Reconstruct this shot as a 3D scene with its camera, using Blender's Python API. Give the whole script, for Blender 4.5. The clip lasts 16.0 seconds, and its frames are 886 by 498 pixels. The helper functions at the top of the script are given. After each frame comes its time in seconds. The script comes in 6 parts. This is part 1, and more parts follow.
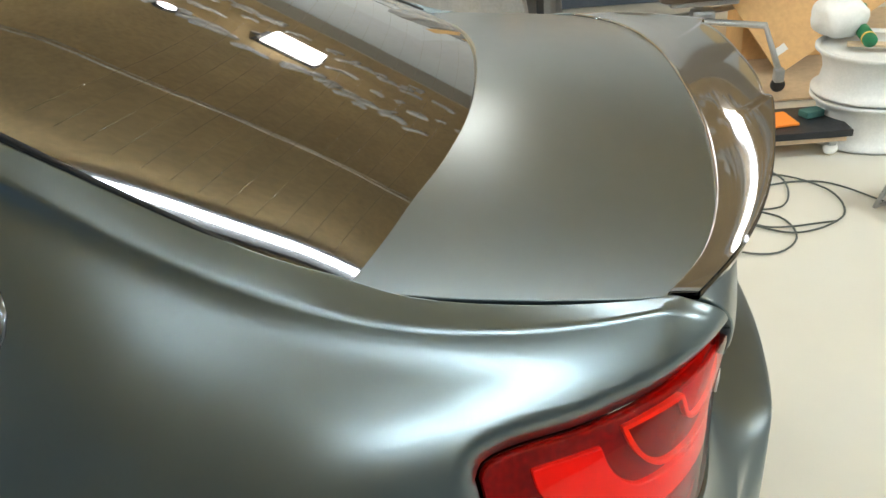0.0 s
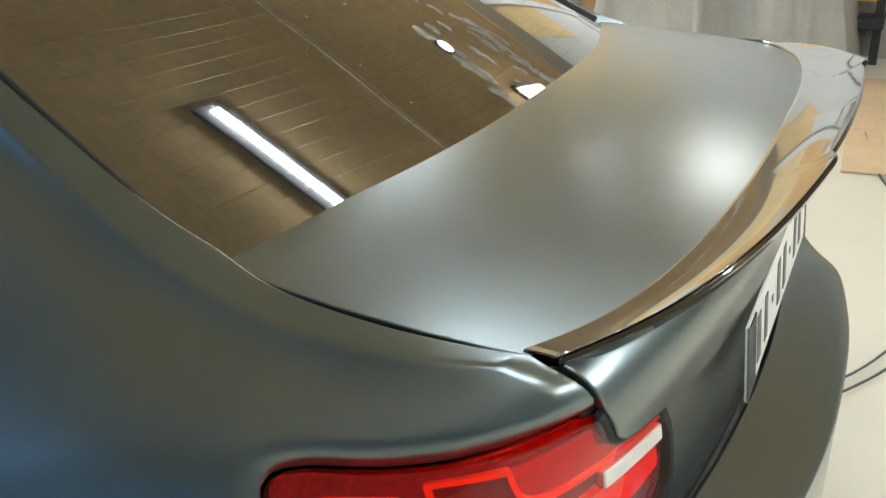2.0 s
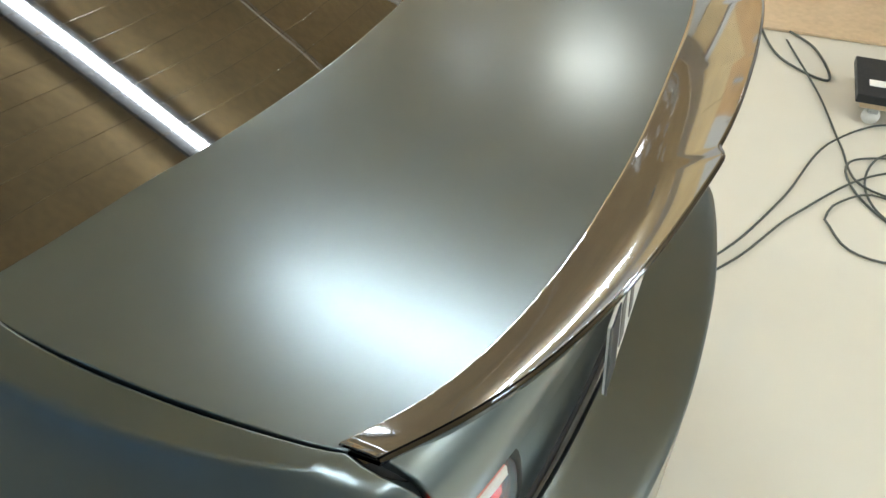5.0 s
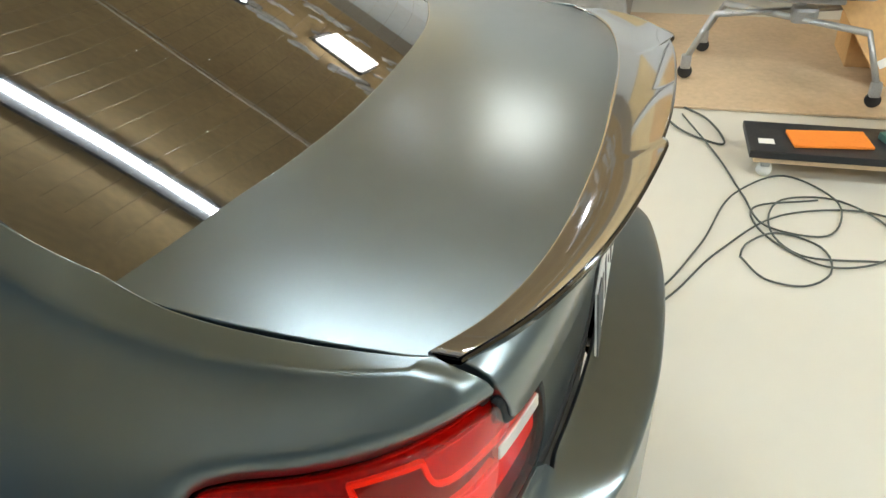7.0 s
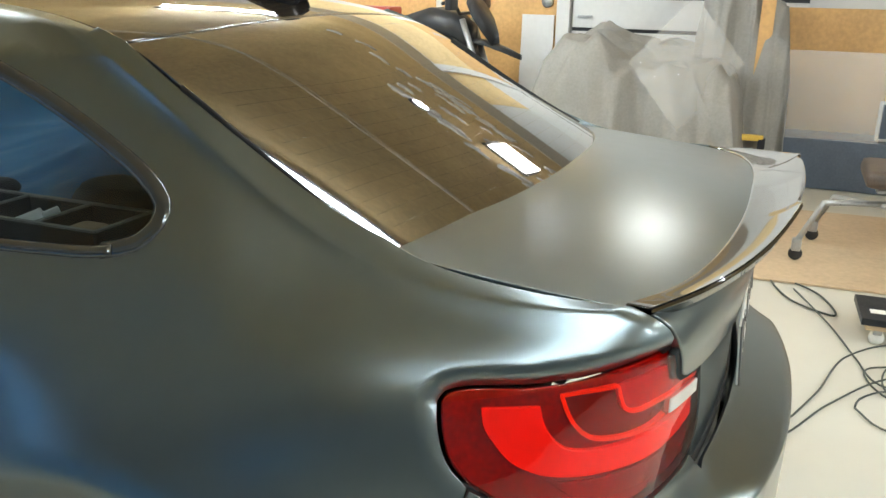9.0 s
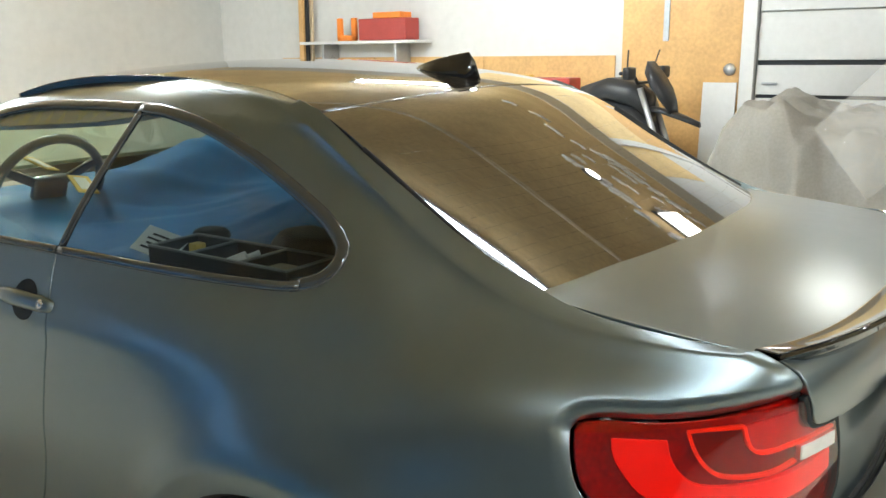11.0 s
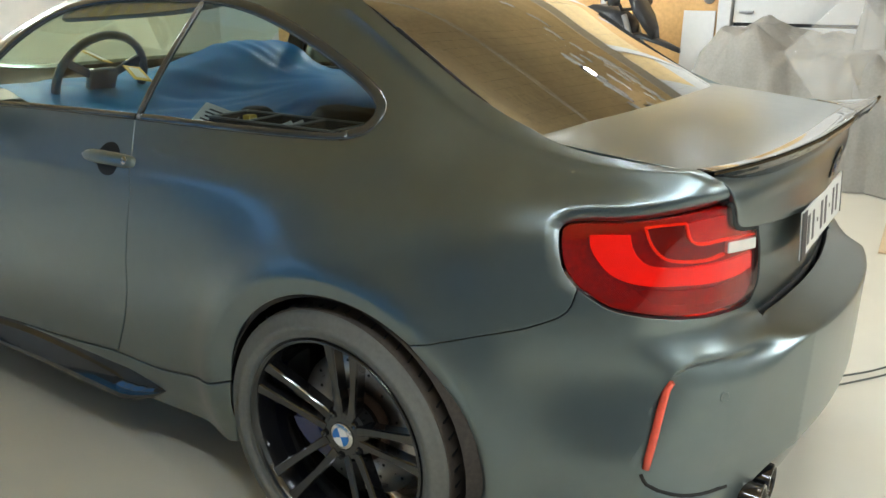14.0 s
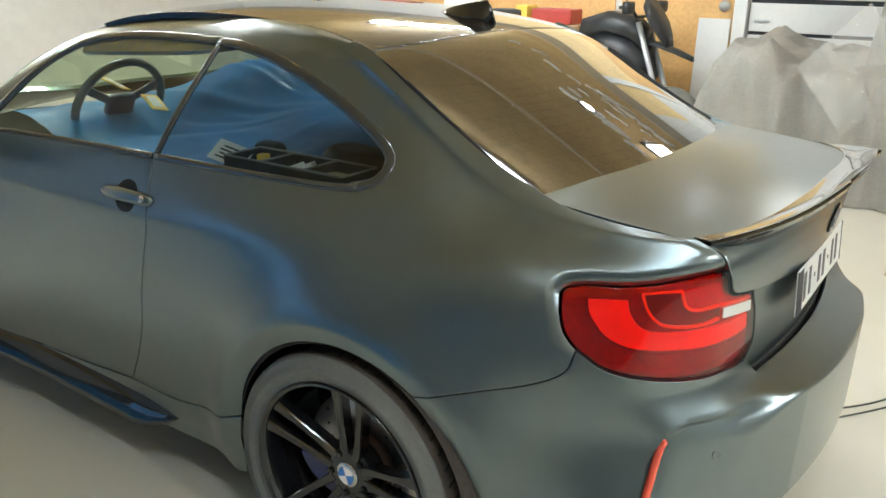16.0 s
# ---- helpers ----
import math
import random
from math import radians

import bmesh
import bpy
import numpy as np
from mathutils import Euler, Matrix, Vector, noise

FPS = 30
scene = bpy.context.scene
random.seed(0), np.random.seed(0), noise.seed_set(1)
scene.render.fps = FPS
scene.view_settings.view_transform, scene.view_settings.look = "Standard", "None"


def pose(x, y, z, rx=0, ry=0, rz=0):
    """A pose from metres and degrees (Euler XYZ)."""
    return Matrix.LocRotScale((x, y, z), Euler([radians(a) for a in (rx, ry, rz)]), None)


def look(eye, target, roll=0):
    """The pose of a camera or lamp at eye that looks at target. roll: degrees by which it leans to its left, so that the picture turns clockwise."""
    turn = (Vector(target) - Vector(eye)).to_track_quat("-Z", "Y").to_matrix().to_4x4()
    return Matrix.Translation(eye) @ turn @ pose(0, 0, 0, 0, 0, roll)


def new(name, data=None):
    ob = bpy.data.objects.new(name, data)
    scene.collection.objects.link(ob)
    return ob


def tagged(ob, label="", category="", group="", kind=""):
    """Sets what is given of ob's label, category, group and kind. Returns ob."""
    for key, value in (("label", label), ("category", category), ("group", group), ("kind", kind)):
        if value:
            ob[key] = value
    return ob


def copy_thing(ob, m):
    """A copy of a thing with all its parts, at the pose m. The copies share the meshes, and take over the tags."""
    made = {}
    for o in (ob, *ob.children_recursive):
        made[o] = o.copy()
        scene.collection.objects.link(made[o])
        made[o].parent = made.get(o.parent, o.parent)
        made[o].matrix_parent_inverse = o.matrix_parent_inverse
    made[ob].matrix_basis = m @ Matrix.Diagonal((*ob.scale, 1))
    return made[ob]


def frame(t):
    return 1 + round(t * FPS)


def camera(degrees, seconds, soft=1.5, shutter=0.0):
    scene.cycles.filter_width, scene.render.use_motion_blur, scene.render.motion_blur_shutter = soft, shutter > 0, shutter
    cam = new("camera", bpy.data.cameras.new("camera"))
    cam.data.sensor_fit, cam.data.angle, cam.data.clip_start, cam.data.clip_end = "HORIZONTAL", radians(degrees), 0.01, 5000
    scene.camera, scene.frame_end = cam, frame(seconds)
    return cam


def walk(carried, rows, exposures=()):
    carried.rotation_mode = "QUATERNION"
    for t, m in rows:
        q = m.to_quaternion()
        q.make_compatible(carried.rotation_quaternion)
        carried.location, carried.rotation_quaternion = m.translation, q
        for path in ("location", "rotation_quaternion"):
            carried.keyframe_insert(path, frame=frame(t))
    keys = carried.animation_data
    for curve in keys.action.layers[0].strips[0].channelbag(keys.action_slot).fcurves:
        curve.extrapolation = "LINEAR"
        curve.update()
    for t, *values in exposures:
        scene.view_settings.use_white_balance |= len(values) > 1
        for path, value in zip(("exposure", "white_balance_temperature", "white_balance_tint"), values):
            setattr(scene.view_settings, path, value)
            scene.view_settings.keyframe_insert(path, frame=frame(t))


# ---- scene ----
cam = camera(56.50, 16.0)
PATH = [
    (0, (-1.369, -0.541, 1.514), (0.367, -0.363, 0.537), -5.9),
    (0.5, (-1.37, -0.671, 1.511), (0.355, -0.331, 0.557), -4.5),
    (1, (-1.336, -0.761, 1.492), (0.369, -0.251, 0.579), -5.6),
    (1.5, (-1.239, -0.856, 1.463), (0.415, -0.159, 0.581), -4.8),
    (2, (-1.181, -0.964, 1.437), (0.361, -0.052, 0.547), -4.8),
    (2.5, (-1.151, -1.119, 1.416), (0.19, 0.052, 0.505), -5.0),
    (3, (-1.153, -1.109, 1.392), (0.096, 0.148, 0.464), -3.1),
    (3.5, (-1.122, -0.986, 1.403), (0.216, 0.066, 0.353), -0.6),
    (4, (-1.046, -0.913, 1.426), (0.475, -0.304, 0.278), 2.2),
    (4.5, (-0.961, -0.921, 1.464), (0.489, -0.341, 0.215), 1.5),
    (5, (-0.926, -0.909, 1.523), (0.491, -0.346, 0.229), 0.6),
    (5.2, (-0.92, -0.905, 1.548), (0.502, -0.357, 0.252), -0.1),
    (7.3, (-1.277, -0.868, 1.533), (0.383, -0.438, 0.504), -1.3),
    (7.5, (-1.313, -0.837, 1.512), (0.359, -0.406, 0.502), -1.3),
    (8, (-1.43, -0.777, 1.484), (0.262, -0.342, 0.51), -1.2),
    (8.5, (-1.55, -0.821, 1.45), (0.214, -0.301, 0.664), 0.9),
    (9, (-1.659, -0.853, 1.431), (0.106, -0.149, 0.805), 0.9),
    (9.5, (-1.733, -0.862, 1.434), (-0.081, 0.114, 0.871), -0.4),
    (9.7, (-1.725, -0.859, 1.451), (-0.114, 0.205, 0.927), -1.3),
    (11.8, (-1.896, -1.061, 1.392), (-0.281, 0.029, 0.942), -0.2),
    (12, (-1.949, -1.079, 1.377), (-0.31, -0.037, 0.9), 0.1),
    (12.5, (-2.043, -1.104, 1.362), (-0.417, -0.078, 0.811), 0.2),
    (13, (-2.08, -1.13, 1.358), (-0.478, -0.088, 0.768), 0.0),
    (13.5, (-2.137, -1.131, 1.347), (-0.535, -0.097, 0.745), -0.0),
    (14, (-2.177, -1.149, 1.354), (-0.585, -0.102, 0.744), 0.1),
    (14.5, (-2.229, -1.175, 1.355), (-0.636, -0.124, 0.757), 0.5),
    (15, (-2.256, -1.176, 1.351), (-0.673, -0.116, 0.743), 0.8),
    (15.5, (-2.222, -1.159, 1.388), (-0.643, -0.098, 0.771), 1.0),
    (16, (-2.177, -1.166, 1.514), (-0.61, -0.101, 0.872), 0.9),
]
walk(cam, [(t, look(eye, target, roll)) for t, eye, target, roll in PATH], exposures=[(0.0, 0.56), (3.5, 0.62), (5.0, 0.48), (8.0, 0.60), (9.7, 0.62), (12.0, 0.62), (16.0, 0.63)])

# ---- world and lights ----
world = bpy.data.worlds.new("world")
scene.world = world
world.use_nodes = True
world.node_tree.nodes["Background"].inputs[0].default_value = (0.8, 0.85, 0.9, 1)
world.node_tree.nodes["Background"].inputs[1].default_value = 0.02


def material(name, colour, rough=0.5, metal=0.0, coat=0.0, noise_scale=0.0, vary=0.0, bump=0.0, bump_scale=200.0, rough_vary=0.0,
             transmission=0.0, ior=1.45, specular=0.5, coat_rough=0.03, emit=0.0, detail=4.0, alpha=1.0, sheen=0.0):
    """A Principled surface whose colour and roughness vary at two scales, with a fine bump."""
    m = bpy.data.materials.new(name)
    m.use_nodes = True
    n, l = m.node_tree.nodes, m.node_tree.links
    b = n["Principled BSDF"]
    b.inputs["Base Color"].default_value = (*colour, 1)
    b.inputs["Roughness"].default_value = rough
    b.inputs["Metallic"].default_value = metal
    b.inputs["Coat Weight"].default_value = coat
    b.inputs["Coat Roughness"].default_value = coat_rough
    b.inputs["Transmission Weight"].default_value = transmission
    b.inputs["IOR"].default_value = ior
    b.inputs["Specular IOR Level"].default_value = specular
    b.inputs["Alpha"].default_value = alpha
    b.inputs["Sheen Weight"].default_value = sheen
    if emit:
        b.inputs["Emission Color"].default_value = (*colour, 1)
        b.inputs["Emission Strength"].default_value = emit
    geo = n.new("ShaderNodeTexCoord")
    if vary or rough_vary:
        big, small = n.new("ShaderNodeTexNoise"), n.new("ShaderNodeTexNoise")
        for node, s in ((big, noise_scale or 3.0), (small, (noise_scale or 3.0) * 11)):
            node.inputs["Scale"].default_value, node.inputs["Detail"].default_value = s, detail
            l.new(geo.outputs["Object"], node.inputs["Vector"])
        mix = n.new("ShaderNodeMath")
        mix.operation = "ADD"
        l.new(big.outputs["Fac"], mix.inputs[0])
        l.new(small.outputs["Fac"], mix.inputs[1])
        if vary:
            ramp = n.new("ShaderNodeMapRange")
            ramp.inputs[1].default_value, ramp.inputs[2].default_value = 0.7, 1.3
            ramp.inputs[3].default_value, ramp.inputs[4].default_value = 1 - vary, 1 + vary
            l.new(mix.outputs[0], ramp.inputs[0])
            scale = n.new("ShaderNodeVectorMath")
            scale.operation = "SCALE"
            scale.inputs[0].default_value = colour
            l.new(ramp.outputs[0], scale.inputs["Scale"])
            l.new(scale.outputs[0], b.inputs["Base Color"])
        if rough_vary:
            ramp = n.new("ShaderNodeMapRange")
            ramp.inputs[1].default_value, ramp.inputs[2].default_value = 0.7, 1.3
            ramp.inputs[3].default_value, ramp.inputs[4].default_value = rough - rough_vary, rough + rough_vary
            l.new(mix.outputs[0], ramp.inputs[0])
            l.new(ramp.outputs[0], b.inputs["Roughness"])
    if bump:
        grain, bmp = n.new("ShaderNodeTexNoise"), n.new("ShaderNodeBump")
        grain.inputs["Scale"].default_value, grain.inputs["Detail"].default_value = bump_scale, 3
        bmp.inputs["Strength"].default_value, bmp.inputs["Distance"].default_value = bump, 0.002
        l.new(geo.outputs["Object"], grain.inputs["Vector"])
        l.new(grain.outputs["Fac"], bmp.inputs["Height"])
        l.new(bmp.outputs["Normal"], b.inputs["Normal"])
    return m


PAINT = material("satin_paint", (0.142, 0.178, 0.186), 0.29, 0.93, coat=0.8, coat_rough=0.25, noise_scale=2.0, vary=0.03, rough_vary=0.015)
BLACK_GLOSS = material("gloss_black", (0.006, 0.006, 0.007), 0.06, 0, coat=0.6, noise_scale=9, rough_vary=0.02)
SPOILER = material("spoiler_gloss", (0.05, 0.042, 0.035), 0.07, 0.0, coat=1.0, noise_scale=6, vary=0.05, rough_vary=0.02, bump=0.06, bump_scale=12, coat_rough=0.03, ior=1.75, specular=0.8)
RUBBER = material("rubber", (0.012, 0.012, 0.012), 0.7, noise_scale=20, vary=0.2)
GLASS_DARK = material("rear_glass", (0.012, 0.010, 0.008), 0.03, 0, coat=1.0, specular=1.0, noise_scale=2, rough_vary=0.01, ior=1.58)
GLOSS_ROOF = material("gloss_roof", (0.02, 0.017, 0.014), 0.05, 0, coat=0.5, specular=0.8, noise_scale=4, rough_vary=0.02)

TRIM = material("shadow_trim", (0.10, 0.108, 0.115), 0.16, 0.8, noise_scale=8, rough_vary=0.05)
TYRE = material("tyre", (0.125, 0.125, 0.115), 0.65, noise_scale=8, vary=0.12, bump=0.08, bump_scale=60)
TREAD = material("dusty_tread", (0.07, 0.055, 0.045), 0.8, noise_scale=9, vary=0.2)
LINER = material("arch_liner", (0.038, 0.030, 0.025), 0.8, noise_scale=10, vary=0.35)
RIM = material("black_rim", (0.008, 0.008, 0.009), 0.12, 0, coat=0.7, noise_scale=15, rough_vary=0.05)
STEEL = material("brake_steel", (0.42, 0.40, 0.38), 0.35, 1.0, noise_scale=30, vary=0.15, rough_vary=0.1)
RUST = material("brake_hub", (0.12, 0.075, 0.055), 0.7, 0.2, noise_scale=30, vary=0.3)
CALIPER = material("blue_caliper", (0.02, 0.03, 0.16), 0.25, 0, coat=0.5, noise_scale=20, vary=0.1)
LENS_BACK = material("lamp_housing", (0.27, 0.012, 0.008), 0.25, 0.15, noise_scale=14, vary=0.35, bump=0.6, bump_scale=18)
LENS_BRIGHT = material("lamp_guide", (1.0, 0.06, 0.012), 0.5, 0, noise_scale=20, vary=0.05)
LENS_AMBER = material("lamp_amber", (0.20, 0.045, 0.014), 0.2, 0.4, noise_scale=25, vary=0.2)
LENS_EDGE = material("lamp_edge", (1.0, 0.16, 0.02), 0.3, noise_scale=20, vary=0.05)
LENS_RED = material("lamp_red", (0.50, 0.022, 0.010), 0.15, 0.3, noise_scale=25, vary=0.2)
LENS_DEEP = material("lamp_deep_red", (0.26, 0.012, 0.008), 0.15, 0.4, noise_scale=25, vary=0.25)
LENS_WHITE = material("lamp_reverse", (0.66, 0.62, 0.58), 0.3, 0.0, noise_scale=30, vary=0.08)
REFLECTOR = material("red_reflector", (0.75, 0.09, 0.05), 0.25, 0, coat=0.8, noise_scale=60, vary=0.1)
PLATE = material("plate_white", (0.78, 0.78, 0.75), 0.35, noise_scale=20, vary=0.04)
PLATE_BLUE = material("plate_band", (0.012, 0.016, 0.03), 0.35, noise_scale=20, vary=0.1)
CHROME = material("satin_metal", (0.55, 0.55, 0.55), 0.22, 1.0, noise_scale=20, rough_vary=0.06)
BADGE_BLUE = material("badge_blue", (0.03, 0.18, 0.55), 0.2, coat=0.5, noise_scale=30, vary=0.05)
BADGE_WHITE = material("badge_white", (0.75, 0.76, 0.76), 0.2, coat=0.5, noise_scale=30, vary=0.05)
CABIN = material("cabin_trim", (0.018, 0.018, 0.02), 0.6, noise_scale=25, vary=0.2)
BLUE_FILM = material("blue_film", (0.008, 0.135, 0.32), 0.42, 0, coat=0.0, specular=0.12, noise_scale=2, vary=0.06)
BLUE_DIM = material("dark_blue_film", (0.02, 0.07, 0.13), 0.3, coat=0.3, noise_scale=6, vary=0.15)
YELLOW_TAPE = material("yellow_tape", (0.75, 0.5, 0.09), 0.5, noise_scale=25, vary=0.12)


def window_glass(name, tint, gloss_most=0.9, low=0.045, bend=4.0):
    """Thin clear sheet: tinted see-through, glossy more and more towards a grazing view."""
    m = bpy.data.materials.new(name)
    m.use_nodes = True
    n, l = m.node_tree.nodes, m.node_tree.links
    n.remove(n["Principled BSDF"])
    clear, gloss, mix, facing, power, span = (n.new("ShaderNode" + k) for k in ("BsdfTransparent", "BsdfGlossy", "MixShader", "LayerWeight", "Math", "MapRange"))
    clear.inputs[0].default_value = (*tint, 1)
    gloss.inputs["Roughness"].default_value = 0.01
    facing.inputs["Blend"].default_value = 0.5
    power.operation = "POWER"
    power.inputs[1].default_value = bend
    span.inputs[3].default_value, span.inputs[4].default_value = low, gloss_most
    l.new(facing.outputs["Facing"], power.inputs[0])
    l.new(power.outputs[0], span.inputs[0])
    l.new(span.outputs[0], mix.inputs[0])
    l.new(clear.outputs[0], mix.inputs[1])
    l.new(gloss.outputs[0], mix.inputs[2])
    l.new(mix.outputs[0], n["Material Output"].inputs[0])
    return m


SIDE_GLASS = window_glass("side_glass", (0.80, 0.90, 0.78))
REAR_SIDE_GLASS = window_glass("rear_side_glass", (0.46, 0.54, 0.54))
LENS = window_glass("red_lens", (1.0, 0.13, 0.075), low=0.05, bend=4.0)


# ---- the car's body surface ----
def smax(a, b, k):
    h = np.clip(0.5 + 0.5 * (a - b) / k, 0, 1)
    return b + (a - b) * h + k * h * (1 - h)


def smin(a, b, k):
    return -smax(-a, -b, k)


def spline(xs, ys):
    """A natural cubic through a few points, straight beyond them."""
    x, y = np.array(xs, float), np.array(ys, float)
    o = np.argsort(x)
    x, y = x[o], y[o]
    n, h = len(x), np.diff(x)
    a, r = np.eye(n), np.zeros(n)
    for i in range(1, n - 1):
        a[i, i - 1 : i + 2] = h[i - 1], 2 * (h[i - 1] + h[i]), h[i]
        r[i] = 6 * ((y[i + 1] - y[i]) / h[i] - (y[i] - y[i - 1]) / h[i - 1])
    m = np.linalg.solve(a, r)

    def f(v):
        v = np.asarray(v, float)
        c = np.clip(v, x[0], x[-1])
        i = np.clip(np.searchsorted(x, c) - 1, 0, n - 2)
        p, q = (x[i + 1] - c) / h[i], (c - x[i]) / h[i]
        s = p * y[i] + q * y[i + 1] + ((p**3 - p) * m[i] + (q**3 - q) * m[i + 1]) * h[i] ** 2 / 6
        lo = (y[1] - y[0]) / h[0] - h[0] * (2 * m[0] + m[1]) / 6
        hi = (y[-1] - y[-2]) / h[-1] + h[-1] * (2 * m[-1] + m[-2]) / 6
        return s + np.minimum(v - x[0], 0) * lo + np.maximum(v - x[-1], 0) * hi

    return f


# y is ahead of the rear axle, x to the car's right, z up from the floor
LEVELS = [0.3, 0.6, 0.75, 0.85, 0.93, 1.0, 1.06, 1.15, 1.30]
# half width at these heights, at stations along the car
SECTIONS = {
    3.45: [0.55, 0.62, 0.60, 0.55, 0.48, 0.42, 0.36, 0.30, 0.20],
    2.7: [0.875, 0.89, 0.885, 0.86, 0.80, 0.74, 0.70, 0.645, 0.52],
    1.6: [0.845, 0.868, 0.868, 0.863, 0.842, 0.805, 0.768, 0.71, 0.61],
    0.73: [0.860, 0.872, 0.869, 0.864, 0.840, 0.810, 0.780, 0.725, 0.612],
    0.35: [0.872, 0.890, 0.886, 0.874, 0.846, 0.798, 0.759, 0.704, 0.620],
    0.1: [0.890, 0.905, 0.898, 0.872, 0.822, 0.768, 0.722, 0.660, 0.584],
    -0.15: [0.885, 0.895, 0.882, 0.846, 0.788, 0.737, 0.690, 0.622, 0.545],
    -0.35: [0.855, 0.862, 0.848, 0.820, 0.772, 0.698, 0.640, 0.578, 0.51],
    -0.55: [0.80, 0.80, 0.788, 0.766, 0.733, 0.672, 0.622, 0.555, 0.455],
    -0.72: [0.738, 0.725, 0.710, 0.696, 0.680, 0.640, 0.592, 0.525, 0.425],
    -0.9: [0.63, 0.60, 0.585, 0.57, 0.55, 0.52, 0.48, 0.42, 0.33],
}
line_z = spline([2.0, 0.73, 0.4, 0.1, -0.2, -0.5], [0.860, 0.872, 0.886, 0.905, 0.92, 0.925])
line_fold = spline([2.0, 0.73, 0.4, 0.1, -0.2, -0.5, -0.8], [0.36, 0.36, 0.30, 0.17, 0.06, 0.0, 0.0])
line_soft = spline([2.0, 0.73, 0.4, 0.1, -0.2, -0.5, -0.8], [0.010, 0.010, 0.016, 0.035, 0.05, 0.05, 0.05])


def soft(t, w):
    return 0.5 * (t + np.sqrt(t * t + w * w))


def shoulder(y, z):
    """The fold of the shoulder line, sharp at the door and gone at the tail."""
    y = np.clip(y, -0.8, 2.0)
    return -np.maximum(line_fold(y), 0) * soft(z - line_z(y), np.maximum(line_soft(y), 0.008))


columns = [spline(list(SECTIONS), [row[i] - float(shoulder(y, LEVELS[i])) for y, row in SECTIONS.items()]) for i in range(len(LEVELS))]


def half_width(y, z):
    """Smooth through the sections, first along the car and then up."""
    y, z = np.broadcast_arrays(np.asarray(y, float), np.asarray(z, float))
    v = np.stack([c(y) for c in columns])
    x = np.array(LEVELS)
    n, h = len(x), np.diff(x)
    a = np.eye(n)
    r = np.zeros((n,) + y.shape)
    for i in range(1, n - 1):
        a[i, i - 1 : i + 2] = h[i - 1], 2 * (h[i - 1] + h[i]), h[i]
        r[i] = 6 * ((v[i + 1] - v[i]) / h[i] - (v[i] - v[i - 1]) / h[i - 1])
    m = np.tensordot(np.linalg.inv(a), r, 1)
    c = np.clip(z, x[0], x[-1])
    i = np.clip(np.searchsorted(x, c) - 1, 0, n - 2)
    k = np.indices(y.shape)
    at = lambda q, j: q[(j, *k)]
    p, q = (x[i + 1] - c) / h[i], (c - x[i]) / h[i]
    s = p * at(v, i) + q * at(v, i + 1) + ((p**3 - p) * at(m, i) + (q**3 - q) * at(m, i + 1)) * h[i] ** 2 / 6
    return s + shoulder(y, z) - 0.25 * np.maximum(x[0] - z, 0) - 0.55 * np.maximum(z - x[-1], 0)


deck_z = spline([3.5, 3.2, 2.7, 2.0, 1.2, -0.3, -0.5, -0.72, -0.9], [0.62, 0.78, 0.90, 1.0, 1.05, 1.10, 1.085, 1.062, 1.04])


def rear_y(z):
    """The tail's profile: a fold under the spoiler, drawn in below it."""
    return 0.868 - 0.20 * (soft(0.985 - z, 0.008) - soft(0.865 - z, 0.03)) - 0.30 * soft(z - 1.0, 0.02) - 0.02 * soft(0.8 - z, 0.1)



roof_z = spline([2.3, 1.9, 1.5, 1.2, 0.9, 0.6, 0.3, 0.12, -0.1, -0.34, -0.488, -0.8], [0.86, 1.05, 1.28, 1.38, 1.415, 1.412, 1.388, 1.355, 1.262, 1.150, 1.080, 0.93])
roof_bow = spline([1.5, 0.5, 0.155, 0.025, -0.117, -0.202, -0.284, -0.348, -0.6], [0.04, 0.04, 0.050, 0.061, 0.080, 0.087, 0.091, 0.092, 0.10])
CREASE_Y = [0.6, 0.3, 0.133, -0.059, -0.15, -0.228, -0.307, -0.39, -0.505, -0.625, -0.695, -0.78]
fit_x = np.polyfit(CREASE_Y, [0.547, 0.562, 0.595, 0.623, 0.634, 0.642, 0.654, 0.659, 0.656, 0.650, 0.636, 0.610], 6)
fit_z = np.polyfit(CREASE_Y, [1.46, 1.353, 1.283, 1.171, 1.123, 1.080, 1.046, 1.029, 1.015, 1.011, 1.015, 1.022], 6)


def crease_x(y):
    return np.polyval(fit_x, np.clip(y, -0.78, 0.6))


def crease_z(y):
    return np.polyval(fit_z, np.clip(y, -0.78, 0.6))


strip_lean = spline([0.4, 0.155, 0.025, -0.117, -0.202, -0.284, -0.348, -0.45, -0.55, -0.667, -0.75], [0.8, 1.04, 1.22, 0.97, 0.88, 0.85, 0.68, 0.56, 0.45, 0.22, 0.12])
WHEEL_Z = 0.334
FRONT_Y = 2.693


